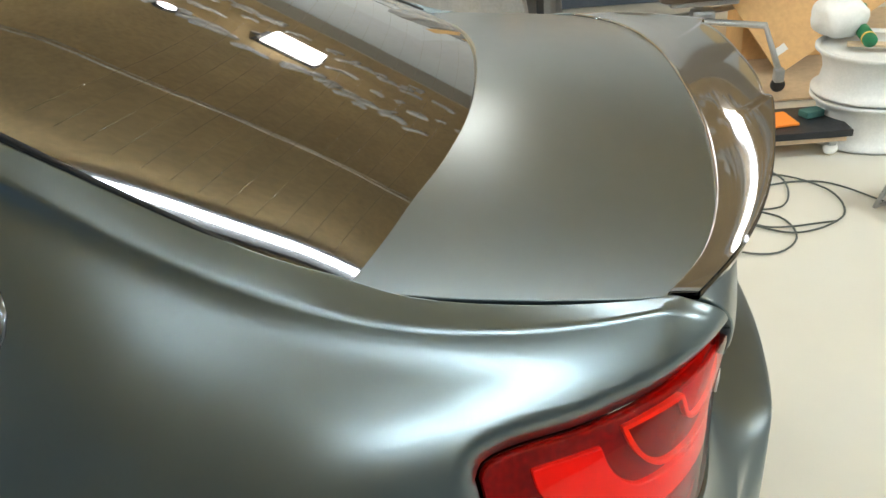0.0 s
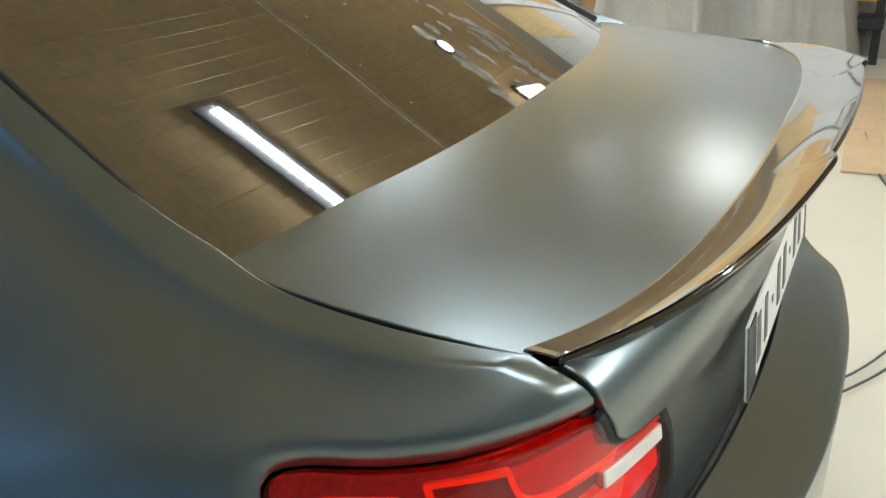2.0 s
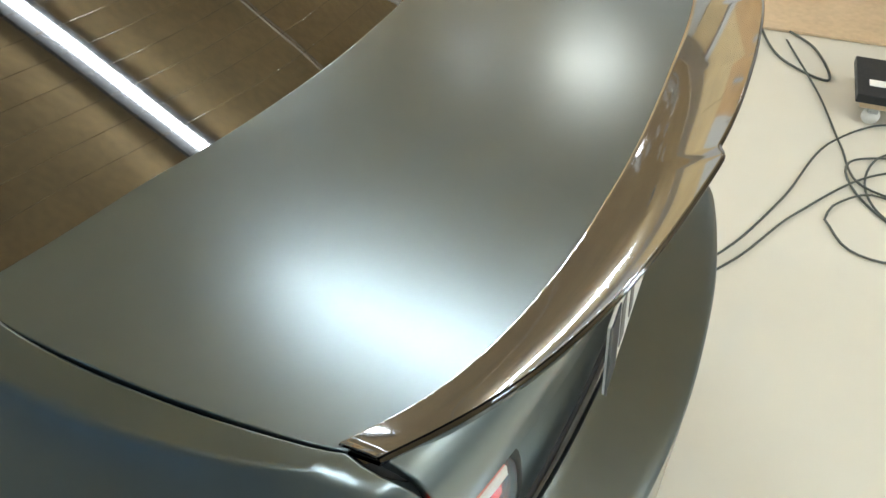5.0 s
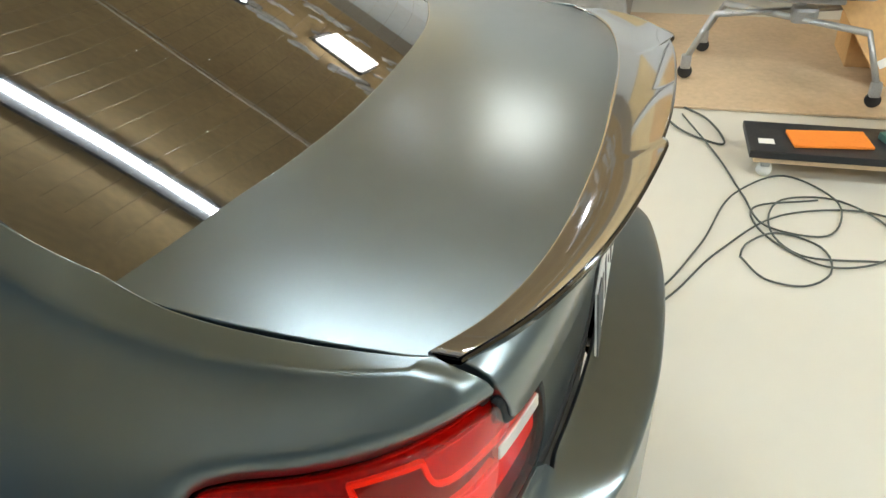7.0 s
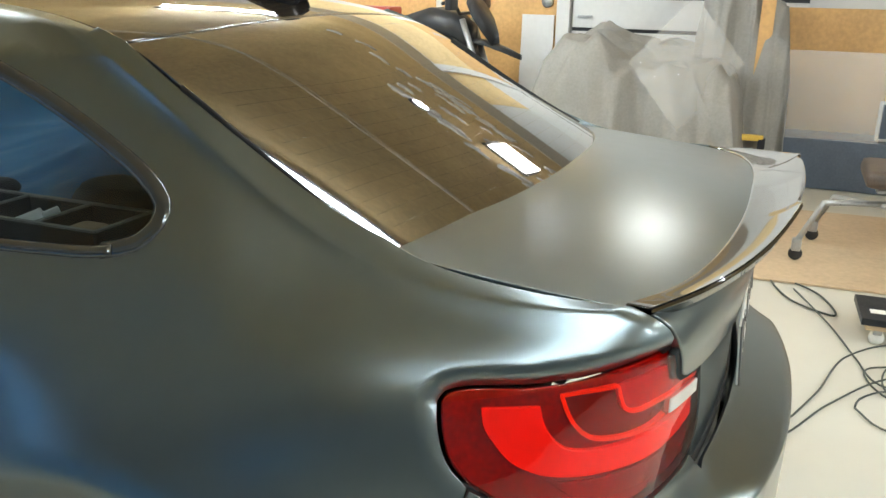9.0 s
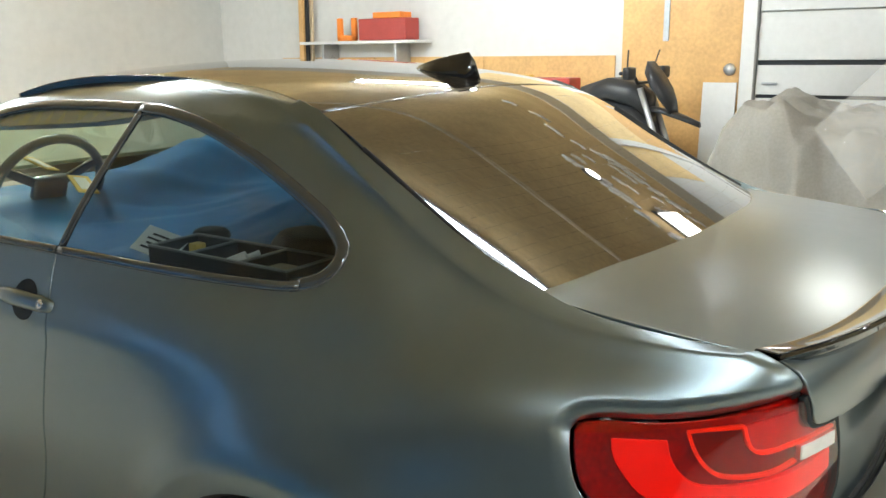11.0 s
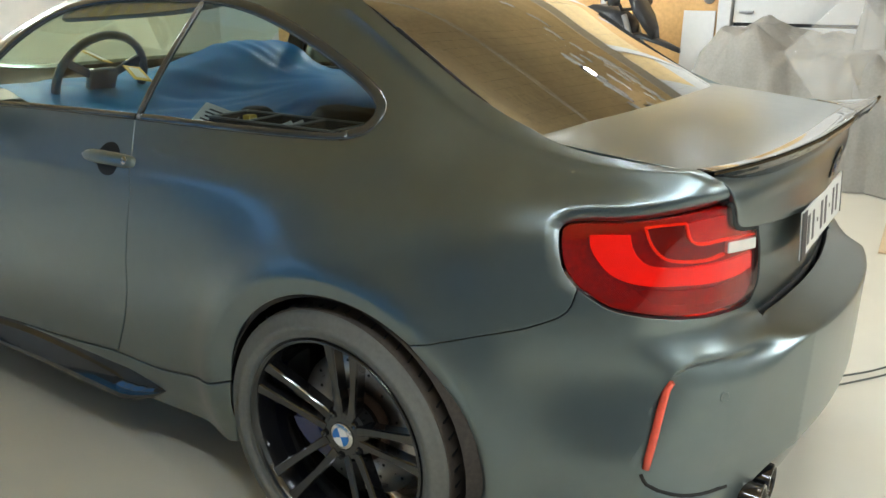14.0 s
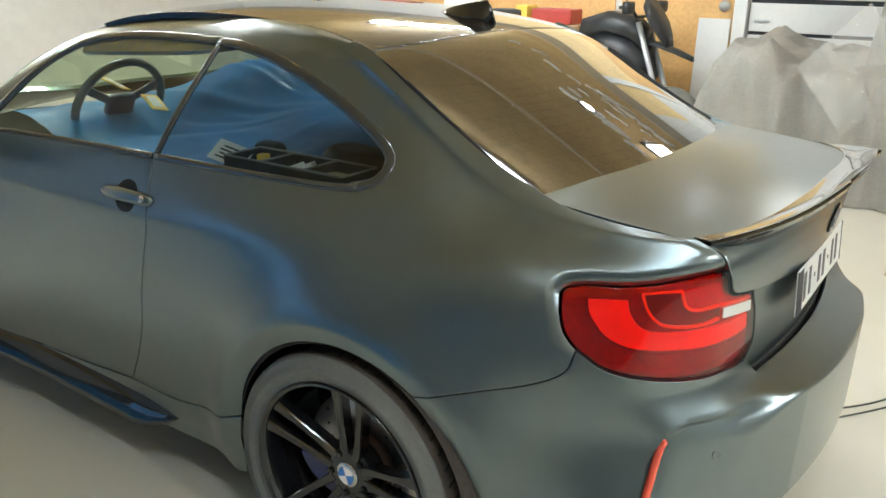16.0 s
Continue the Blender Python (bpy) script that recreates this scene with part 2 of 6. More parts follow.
def tub(x, y, z, bulge=1.0, flank=False):
    """Negative inside the car's skin, zero on it. bulge: how far the rear bumper stands out."""
    ax = np.abs(x)
    r = np.hypot(y, z - WHEEL_Z)
    rf = np.hypot(y - FRONT_Y, z - WHEEL_Z)
    flare = 0.0
    for d in (r - 0.408, rf - 0.408):
        flare = flare + 0.028 * np.exp(-(np.maximum(d, 0) / 0.075) ** 2) - 0.28 * soft(np.maximum(-d, -0.1), 0.004) * (d < 0.1)
    mid = np.clip((0.56 - ax) / 0.20, 0, 1)
    mid = mid * mid * (3 - 2 * mid)
    out = np.clip((0.716 - 0.039 * mid - z) / (0.130 - 0.092 * mid), 0, 1)
    wide = np.clip((0.70 - ax) / 0.6, 0, 1)
    out = out * out * (3 - 2 * out) - 0.5 * np.clip((0.42 - z) / 0.25, 0, 1) ** 2
    low = np.clip((0.64 - z) / 0.22, 0, 1)
    tail = np.clip((-0.36 - y) / 0.32, 0, 1)
    cz = crease_z(y)
    near = np.clip((0.75 - y) / 0.6, 0, 1)
    near = near * near * (3 - 2 * near)
    hw = half_width(y, z) + near * (crease_x(y) - half_width(y, cz)) * np.exp(-(((z - cz) / 0.13) ** 2))
    # the flank stands steep just under the crease and then swells out
    hw = hw + 0.30 * near * np.clip((y + 0.72) / 0.22, 0, 1) * (z - cz) * np.exp(-(((z - cz) / 0.040) ** 2))
    side = (ax - hw - flare - 0.05 * bulge * low * low * (3 - 2 * low) * tail * tail * (3 - 2 * tail)) * 0.85
    rear = -y - rear_y(z) - (0.088 + 0.030 * wide * wide * (3 - 2 * wide)) * bulge * out + 0.20 * ax**2 + 0.05 * ax**4
    front = y - 3.47 + 0.35 * ax**2 + 0.4 * (z - 0.55) ** 2
    lean = strip_lean(np.clip(y, -0.75, 0.4))
    run = np.clip(ax - crease_x(y), -0.05, 0.05)
    strip = (z - cz + lean * (ax - crease_x(y) + (0.12 * run + 3.5 * run**2) * (run < 0) - 0.35 * np.maximum(run, 0))) * 0.78
    cabin = np.maximum(pane_skin(x, y, z), -0.56 - y)
    top = smax(smin(lid_skin(x, y, z), cabin, 0.012), strip, 0.004)
    if flank:
        top = smax(pane_skin(x, y, z) - 0.4 * np.clip((0.22 - y) / 0.3, 0, 1), strip, 0.004)
    t = np.clip((y - 0.26) / 0.45, 0, 1)
    t = t * t * (3 - 2 * t)
    skin = smax(side, top, 0.0025 + 0.055 * t)
    skin = smax(skin, rear, 0.09)
    # the bumper's middle lies back from its corners
    edge = smax(ax - 0.727 - 0.38 * np.minimum(0.614 - z, 0.15), z - 0.655, 0.05)
    rise = np.clip((z - 0.24) / 0.16, 0, 1)
    back = np.clip(-edge / 0.026, 0, 1)
    skin = skin + bulge * (0.026 + 0.05 * np.clip(0.655 - z, 0, 0.4)) * back * back * (3 - 2 * back) * np.clip((ax - 0.36) / 0.25, 0, 1) * rise * rise * (3 - 2 * rise) * (y < -0.45)
    return smax(skin, front, 0.15)


def lid_skin(x, y, z):
    """The boot lid's top alone."""
    return z - deck_z(y) + 0.05 * (x / 0.61) ** 2


def pane_skin(x, y, z):
    q = (x / 0.6) ** 2
    return (z - roof_z(y) + roof_bow(y) * q * (0.88 + 0.12 * q)) * 0.9


def flank_skin(x, y, z):
    return tub(x, y, z, 1.0, True)


def body(x, y, z):
    """The whole skin, closed below."""
    return np.maximum(tub(x, y, z), 0.14 - z)


def march(fn, o, d, reach=2.6, steps=260):
    """The distance along each ray from inside the skin to where it leaves it."""
    o, d = np.atleast_2d(o), np.atleast_2d(d)
    ts = np.linspace(0.02, reach, steps)
    lo, hi, done = np.full(len(o), ts[0]), np.full(len(o), reach), np.zeros(len(o), bool)
    for a, b in zip(ts[:-1], ts[1:]):
        p = o + b * d
        out = (fn(*p.T) > 0) & ~done
        lo[out], hi[out] = a, b
        done |= out
        if done.all():
            break
    for _ in range(22):
        mid = (lo + hi) / 2
        p = o + mid[:, None] * d
        out = fn(*p.T) > 0
        hi, lo = np.where(out, mid, hi), np.where(out, lo, mid)
    return (lo + hi) / 2


SPINE_Y, SPINE_Z, TURN, RISE = -0.3, 0.7, 0.7, 0.8


def side_ray(uv):
    """Chart of the car's flanks and tail: u runs back along the left flank, round the tail and forward along the right, v is the rise from the spine."""
    u, v = uv[:, 0], uv[:, 1] / RISE
    far = -SPINE_Y + TURN * math.pi
    az = np.clip((u + SPINE_Y) / TURN, 0, math.pi)
    o = np.stack([0 * u, np.where(u > far, SPINE_Y + u - far, np.maximum(-u, SPINE_Y)), 0 * u + SPINE_Z], 1)
    return o, np.stack([-np.cos(az) * np.cos(v), -np.sin(az) * np.cos(v), np.sin(v)], 1)


def side_uv(p):
    p = np.atleast_2d(p)
    back = np.maximum(SPINE_Y - p[:, 1], 0)
    az = np.arctan2(back, -p[:, 0])
    u = np.where(p[:, 1] < SPINE_Y, -SPINE_Y + TURN * az, -p[:, 1])
    return np.stack([u, RISE * np.arctan2(p[:, 2] - SPINE_Z, np.hypot(p[:, 0], back))], 1)


def top_ray(uv):
    """Chart seen from above: u is x, v is y."""
    o = np.stack([uv[:, 0], uv[:, 1], 0 * uv[:, 0] + 0.85], 1)
    return o, np.tile([0.0, 0.0, 1.0], (len(uv), 1))


def rear_ray(uv):
    """Chart seen from behind: u is x, v is z."""
    o = np.stack([uv[:, 0], 0 * uv[:, 0] - 0.3, uv[:, 1]], 1)
    return o, np.tile([0.0, -1.0, 0.0], (len(uv), 1))


# ---- mesh helpers ----
from mathutils.geometry import delaunay_2d_cdt

def finish(name, me, mat, parent=None, label="", smooth=True, normals=None):
    if mat is not None:
        me.materials.append(mat)
    if smooth:
        me.polygons.foreach_set("use_smooth", [True] * len(me.polygons))
    if normals is not None:
        me.normals_split_custom_set_from_vertices(normals)
    ob = new(name, me)
    if parent is not None:
        ob.parent = parent
    if label:
        ob["label"] = label
    return ob


def mesh(name, verts, faces, mat, parent=None, label="", smooth=True, normals=None):
    me = bpy.data.meshes.new(name)
    me.from_pydata([tuple(map(float, v)) for v in verts], [], [tuple(map(int, f)) for f in faces])
    me.update()
    return finish(name, me, mat, parent, label, smooth, normals)


def part(name, bm, mat, parent=None, label="", smooth=False):
    """Links a bmesh as one mesh object under a thing or a part."""
    me = bpy.data.meshes.new(name)
    bm.normal_update()
    bm.to_mesh(me)
    bm.free()
    return finish(name, me, mat, parent, label, smooth)


def box(bm, size, at=(0, 0, 0), bevel=0.0, m=None, segments=2):
    """Adds a box, its edges rounded, to bm."""
    made = bmesh.ops.create_cube(bm, size=1.0)
    vs = made["verts"]
    bmesh.ops.scale(bm, vec=size, verts=vs)
    if bevel:
        es = list({e for v in vs for e in v.link_edges})
        out = bmesh.ops.bevel(bm, geom=es, offset=bevel, segments=segments, affect="EDGES", profile=0.6)
        vs = list({v for f in out["faces"] for v in f.verts} | {v for v in vs if v.is_valid})
    move = Matrix.Translation(at) @ (m or Matrix())
    bmesh.ops.transform(bm, matrix=move, verts=vs)
    return bm


def boxed(size, at=(0, 0, 0), bevel=0.0, m=None):
    return box(bmesh.new(), size, at, bevel, m)


def lathe(profile, n=48, axis="z", closed=False):
    """A bmesh turned from (radius, height) pairs about an axis."""
    bm = bmesh.new()
    rings = []
    for r, h in profile:
        ring = []
        for i in range(n):
            a = 2 * math.pi * i / n
            c, s = r * math.cos(a), r * math.sin(a)
            ring.append(bm.verts.new({"z": (c, s, h), "x": (h, c, s), "y": (c, h, s)}[axis]))
        rings.append(ring)
    pairs = list(zip(rings[:-1], rings[1:])) + ([(rings[-1], rings[0])] if closed else [])
    for a, b in pairs:
        for i in range(n):
            bm.faces.new((a[i], a[(i + 1) % n], b[(i + 1) % n], b[i]))
    if not closed:
        for ring in (rings[0], rings[-1]):
            if ring[0].co != ring[n // 2].co:
                bm.faces.new(ring)
    bmesh.ops.recalc_face_normals(bm, faces=bm.faces)
    return bm


def tube(points, radius, n=8, closed=False):
    """A bmesh hose through points."""
    p = [Vector(q) for q in points]
    bm, rings, up = bmesh.new(), [], None
    for i, q in enumerate(p):
        a, b = (p[(i - 1) % len(p)], p[(i + 1) % len(p)]) if closed else (p[max(i - 1, 0)], p[min(i + 1, len(p) - 1)])
        d = (b - a).normalized()
        if up is None:
            up = d.orthogonal().normalized()
        up = (up - d * up.dot(d)).normalized()
        side = d.cross(up)
        rings.append([bm.verts.new(q + radius * (math.cos(2 * math.pi * k / n) * up + math.sin(2 * math.pi * k / n) * side)) for k in range(n)])
    for a, b in list(zip(rings[:-1], rings[1:])) + ([(rings[-1], rings[0])] if closed else []):
        for k in range(n):
            bm.faces.new((a[k], a[(k + 1) % n], b[(k + 1) % n], b[k]))
    if not closed:
        bm.faces.new(rings[0][::-1])
        bm.faces.new(rings[-1])
    bmesh.ops.recalc_face_normals(bm, faces=bm.faces)
    return bm


def smooth_line(points, step=0.02, closed=False):
    """Evenly spaced places on a Catmull-Rom line through a few points."""
    p = np.array(points, float)
    if len(p) == 2:
        n = max(int(np.linalg.norm(p[1] - p[0]) / step), 1)
        return p[0] + (p[1] - p[0]) * np.linspace(0, 1, n + 1)[:, None]
    q = np.vstack([p[-1:], p, p[:2]]) if closed else np.vstack([2 * p[0] - p[1], p, 2 * p[-1] - p[-2]])
    out = []
    for i in range(1, len(q) - 2):
        d = [max(np.linalg.norm(q[i + k] - q[i + k - 1]), 1e-6) ** 0.5 for k in range(3)]
        t0, t1, t2, t3 = 0, d[0], d[0] + d[1], d[0] + d[1] + d[2]
        t = np.linspace(t1, t2, max(int(np.linalg.norm(q[i + 1] - q[i]) / step), 2) + 1)[:-1, None]
        a1 = (t1 - t) / (t1 - t0) * q[i - 1] + (t - t0) / (t1 - t0) * q[i]
        a2 = (t2 - t) / (t2 - t1) * q[i] + (t - t1) / (t2 - t1) * q[i + 1]
        a3 = (t3 - t) / (t3 - t2) * q[i + 1] + (t - t2) / (t3 - t2) * q[i + 2]
        b1 = (t2 - t) / (t2 - t0) * a1 + (t - t0) / (t2 - t0) * a2
        b2 = (t3 - t) / (t3 - t1) * a2 + (t - t1) / (t3 - t1) * a3
        out.append((t2 - t) / (t2 - t1) * b1 + (t - t1) / (t2 - t1) * b2)
    if not closed:
        out.append(p[-1:])
    return np.vstack(out)


def joined(curves, step=0.015):
    """One closed outline from open curves laid end to end, with corners where they meet."""
    pts = [smooth_line(c, step) for c in curves]
    loop = np.vstack([c if np.linalg.norm(c[-1] - pts[(i + 1) % len(pts)][0]) > 1e-5 else c[:-1] for i, c in enumerate(pts)])
    return loop


def area(loop):
    x, y = loop.T
    return 0.5 * float(np.sum(x * np.roll(y, -1) - y * np.roll(x, -1)))


def shrunk(loop, by):
    """The outline moved inwards."""
    d = np.roll(loop, -1, 0) - loop
    d /= np.maximum(np.linalg.norm(d, axis=1, keepdims=True), 1e-9)
    nrm = np.stack([-d[:, 1], d[:, 0]], 1) * np.sign(area(loop))
    m = nrm + np.roll(nrm, 1, 0)
    m /= np.maximum((m * nrm).sum(1, keepdims=True), 0.6)
    return loop + by * m


def inside(loop, pts):
    x, y = pts.T
    hit = np.zeros(len(pts), bool)
    for (x0, y0), (x1, y1) in zip(loop, np.roll(loop, -1, 0)):
        if y0 != y1:
            cross = ((y0 > y) != (y1 > y)) & (x < (x1 - x0) * (y - y0) / (y1 - y0) + x0)
            hit ^= cross
    return hit


def triangles(loop, h, holes=(), lines=(), dots=None):
    """Fills an outline with points about h apart: places and triangles, the outline's own first."""
    from_loops = [loop, *holes]
    lo, hi = loop.min(0), loop.max(0)
    gx, gy = np.meshgrid(np.arange(lo[0], hi[0], h), np.arange(lo[1], hi[1], h * 0.866))
    gx = gx + (np.arange(gx.shape[0]) % 2)[:, None] * h / 2
    g = np.stack([gx.ravel(), gy.ravel()], 1)
    g = g[inside(loop, g)]
    for hole in holes:
        g = g[~inside(hole, g)]
    lines = [l[inside(loop, l)] for l in lines]
    dots = np.zeros((0, 2)) if dots is None else dots[inside(loop, dots)]
    if len(dots):
        near = np.vstack(from_loops)
        dots = dots[np.linalg.norm(dots[:, None] - near[None], axis=2).min(1) > 0.0035]
    edge = np.vstack(from_loops + list(lines) + [dots])
    keep = np.ones(len(g), bool)
    for a in range(0, len(g), 2000):
        d = np.linalg.norm(g[a : a + 2000, None] - edge[None], axis=2).min(1)
        keep[a : a + 2000] = d > 0.6 * h
    pts = np.vstack([edge, g[keep]])
    edges, at = [], 0
    for l in from_loops:
        edges += [(at + i, at + (i + 1) % len(l)) for i in range(len(l))]
        at += len(l)
    for l in lines:
        edges += [(at + i, at + i + 1) for i in range(len(l) - 1)]
        at += len(l)
    v, _, f, *_ = delaunay_2d_cdt([Vector(p) for p in pts.tolist()], edges, [list(range(len(loop)))], 1, 1e-7)
    v = np.array([tuple(p) for p in v])
    f = [t for t in f if len(t) == 3]
    if holes:
        mid = np.array([v[list(t)].mean(0) for t in f])
        bad = np.zeros(len(f), bool)
        for hole in holes:
            bad |= inside(hole, mid)
        f = [t for t, b in zip(f, bad) if not b]
    return v, f


def slope_of(fn, p, e=1e-3):
    g = np.stack([fn(*(p + e * k).T) - fn(*(p - e * k).T) for k in np.eye(3)], 1)
    return g / np.maximum(np.linalg.norm(g, axis=1, keepdims=True), 1e-9)


def on_skin(uv, ray, fn=None, lift=0.0):
    fn = fn or body
    o, d = ray(uv)
    p = o + march(fn, o, d)[:, None] * d
    n = slope_of(fn, p)
    return p + n * lift, n


def sunk(v, p, n, ray, fn, lift, line, width, depth):
    """Lets the skin slope inwards towards a line on its chart."""
    def place(uv):
        q, m = on_skin(uv, ray, fn, lift)
        d = np.linalg.norm(uv[:, None] - line[None], axis=2)
        deep = np.asarray(depth)[d.argmin(1)]
        d = d.min(1)
        return q - m * (deep * np.clip(1 - d / width, 0, 1) ** 1.7)[:, None]

    near = np.linalg.norm(v[:, None] - line[None], axis=2).min(1) < width + 0.004
    w, e = v[near], 0.0015
    a, b = place(w + (e, 0)) - place(w - (e, 0)), place(w + (0, e)) - place(w - (0, e))
    m = np.cross(a, b)
    m /= np.maximum(np.linalg.norm(m, axis=1, keepdims=True), 1e-9)
    m *= np.sign((m * n[near]).sum(1))[:, None]
    p, n = p.copy(), n.copy()
    p[near], n[near] = place(w), m
    return p, n


def panel(name, curves, ray, mat, parent, label="", h=0.03, gap=0.002, lift=0.0, flange=0.014, fn=None, holes=(), both=False, round_by=0.003, step=0.012, lines=(), inset=None, dots=None):
    """A sheet of the car's skin inside an outline, with rounded, turned-in edges. both: a second one on the car's other side."""
    loop = shrunk(joined(curves, step), gap + round_by)
    holes = [shrunk(joined(c, step), -gap - round_by) for c in holes]
    v, f = triangles(loop, h, holes, lines, dots)
    p, n = on_skin(v, ray, fn, lift)
    if inset:
        p, n = sunk(v, p, n, ray, fn, lift, *inset)
    f = np.array(f)
    a, b, c = p[f[:, 0]], p[f[:, 1]], p[f[:, 2]]
    flip = (np.cross(b - a, c - a) * n[f[:, 0]]).sum(1) < 0
    f[flip] = f[flip][:, ::-1]
    count = {}
    for t in f.tolist():
        for i, j in ((t[0], t[1]), (t[1], t[2]), (t[2], t[0])):
            count[(i, j)] = 1
    rim = [e for e in count if (e[1], e[0]) not in count]
    out = {}
    for i, j in rim:
        t = np.cross(p[j] - p[i], n[i])
        t /= max(np.linalg.norm(t), 1e-9)
        for k in (i, j):
            out[k] = out.get(k, 0) + t
    ids = list(out)
    t = np.array([out[k] / max(np.linalg.norm(out[k]), 1e-9) for k in ids])
    base, nn = p[ids], n[ids]
    r1, n1 = base + t * round_by * 0.7 - nn * round_by * 0.3, nn * 0.7 + t * 0.7
    r2, n2 = base + t * round_by - nn * round_by, t
    r3, n3 = r2 - nn * flange, t
    verts = np.vstack([p, r1, r2, r3])
    norms = np.vstack([n, n1, n2, n3])
    where = {k: len(p) + i for i, k in enumerate(ids)}
    m, faces = len(ids), f.tolist()
    for i, j in rim:
        x, y = where[i], where[j]
        faces += [(j, i, x), (j, x, y), (y, x, x + m), (y, x + m, y + m), (y + m, x + m, x + 2 * m), (y + m, x + 2 * m, y + 2 * m)]
    obs = [mesh(name, verts, faces, mat, parent, label, True, norms)]
    if both:
        obs.append(mesh(name, verts * (-1, 1, 1), [q[::-1] for q in faces], mat, parent, label, True, norms * (-1, 1, 1)))
    return obs


def ribbon(name, line, ray, width, mat, parent, label="", lift=0.001, height=0.004, fn=None, both=False, closed=False, step=0.02):
    """A moulded strip that follows a line on the skin, with a rounded section."""
    uv = smooth_line(line, step, closed)
    p, n = on_skin(uv, ray, fn)
    d = (np.roll(p, -1, 0) - np.roll(p, 1, 0)) if closed else np.gradient(p, axis=0)
    d /= np.maximum(np.linalg.norm(d, axis=1, keepdims=True), 1e-9)
    s = np.cross(d, n)
    prof = [(-0.5, lift - 0.006), (-0.5, lift + 0.4 * height), (-0.3, lift + 0.9 * height), (0, lift + height), (0.3, lift + 0.9 * height), (0.5, lift + 0.4 * height), (0.5, lift - 0.006)]
    verts = np.vstack([p + s * a * width + n * b for a, b in prof])
    k, m = len(p), len(prof)
    faces = []
    for r in range(m - 1):
        for i in range(k if closed else k - 1):
            j = (i + 1) % k
            faces.append((r * k + i, r * k + j, (r + 1) * k + j, (r + 1) * k + i))
    if not closed:
        faces += [tuple(r * k for r in range(m)), tuple(r * k + k - 1 for r in range(m))[::-1]]
    obs = [mesh(name, verts, faces, mat, parent, label)]
    if both:
        obs.append(mesh(name, verts * (-1, 1, 1), [q[::-1] for q in faces], mat, parent, label))
    return obs


# ---- the car ----
car = tagged(new("car"), "satin dark grey two-door coupe parked on the workshop floor", "car")
FLANK_END = 2 * (-SPINE_Y + TURN * math.pi / 2)


def mirrored(line):
    return [(FLANK_END - u, v) for u, v in line][::-1]


def arch(y0, a0, a1, n=14):
    """The wheel opening's edge on the flank chart, from angle a0 to a1 (degrees, 90 is up, 180 is the front)."""
    out = []
    for a in np.radians(np.linspace(a0, a1, n)):
        steep = 0.034 * min(max((radians(55) - a) / radians(55), 0), 1)
        y, z = y0 - 0.02 - 0.36 * math.cos(a) + steep, 0.345 + 0.36 * math.sin(a)
        out.append((-y, RISE * math.atan2(z - SPINE_Z, 0.915)))
    return [(u, v) for u, v in out]


LID_GAP = [(0.354, 0.42), (0.436, 0.396), (0.571, 0.365), (0.684, 0.332), (0.722, 0.318)]
LID_DROP = [(0.722, 0.318), (0.755, 0.291), (0.77, 0.258)]
LAMP_TOP = [(0.77, 0.258), (0.721, 0.249), (0.659, 0.239), (0.58, 0.227), (0.505, 0.222), (0.480, 0.214), (0.472, 0.200)]
LAMP_OUT = [(0.472, 0.200), (0.476, 0.16), (0.488, 0.12), (0.512, 0.09)]
LAMP_LOW = [(0.512, 0.09), (0.562, 0.058), (0.622, 0.045), (0.694, 0.034), (0.782, 0.024), (0.85, 0.018), (0.882, 0.022)]
LAMP_IN = [(0.882, 0.022), (0.906, 0.06), (0.903, 0.12), (0.890, 0.17), (0.868, 0.209)]
NOTCH = [(0.868, 0.209), (0.80, 0.211), (0.785, 0.222), (0.779, 0.24), (0.77, 0.258)]
BUMPER_LINE = [(0.512, 0.09), (0.497, 0.045), (0.442, 0.01), (0.345, -0.023), (0.233, -0.052)]
SILL = [(-0.334, -0.266), (-0.61, -0.318), (-0.855, -0.325)]
DOOR_REAR = [(-0.855, -0.325), (-0.794, -0.228), (-0.758, -0.138), (-0.745, -0.058), (-0.718, 0.056), (-0.700, 0.133), (-0.705, 0.189), (-0.728, 0.30)]
WIN_LOW = [(-0.728, 0.312), (-0.37, 0.318), (-0.18, 0.326), (-0.075, 0.331)]
WIN_REAR = [(-0.075, 0.331), (-0.021, 0.350), (0.004, 0.385), (0.0, 0.42), (-0.044, 0.458), (-0.111, 0.494), (-0.23, 0.546), (-0.397, 0.599), (-0.554, 0.63), (-0.66, 0.642)]
WIN_TOP = [(-0.66, 0.642), (-0.859, 0.650), (-1.12, 0.639), (-1.297, 0.598), (-1.44, 0.503), (-1.553, 0.374), (-1.62, 0.29)]
ROOF_EDGE = [(-1.72, 0.30), (-1.60, 0.44), (-1.45, 0.58), (-1.25, 0.69), (-1.0, 0.73), (-0.7, 0.74), (-0.378, 0.727), (-0.155, 0.673)]
GLASS_EDGE = [(-0.155, 0.673), (-0.025, 0.604), (0.117, 0.532), (0.202, 0.484), (0.284, 0.440), (0.354, 0.42)]
SPOILER_TOE = [(0.722, 0.318), (0.771, 0.331), (0.833, 0.343), (0.915, 0.364), (1.037, 0.398), (1.2, 0.434), (1.4, 0.453)]
LID_LIP = [(0.868, 0.209), (0.98, 0.215), (1.12, 0.222), (1.4, 0.228)]
SHELF = [(0.882, 0.022), (0.910, -0.008), (0.932, -0.032)]
LIP = [(0.932, -0.032), (1.1, -0.036), (1.4, -0.0395)]
LIP_BACK = [(0.882, 0.022), (0.866, -0.03), (0.90, -0.14), (1.1, -0.20), (1.4, -0.20)]


def flat_tail(x, y, z):
    return tub(x, y, z, 0.0)


def whole(line):
    return line + mirrored(line)[1:]


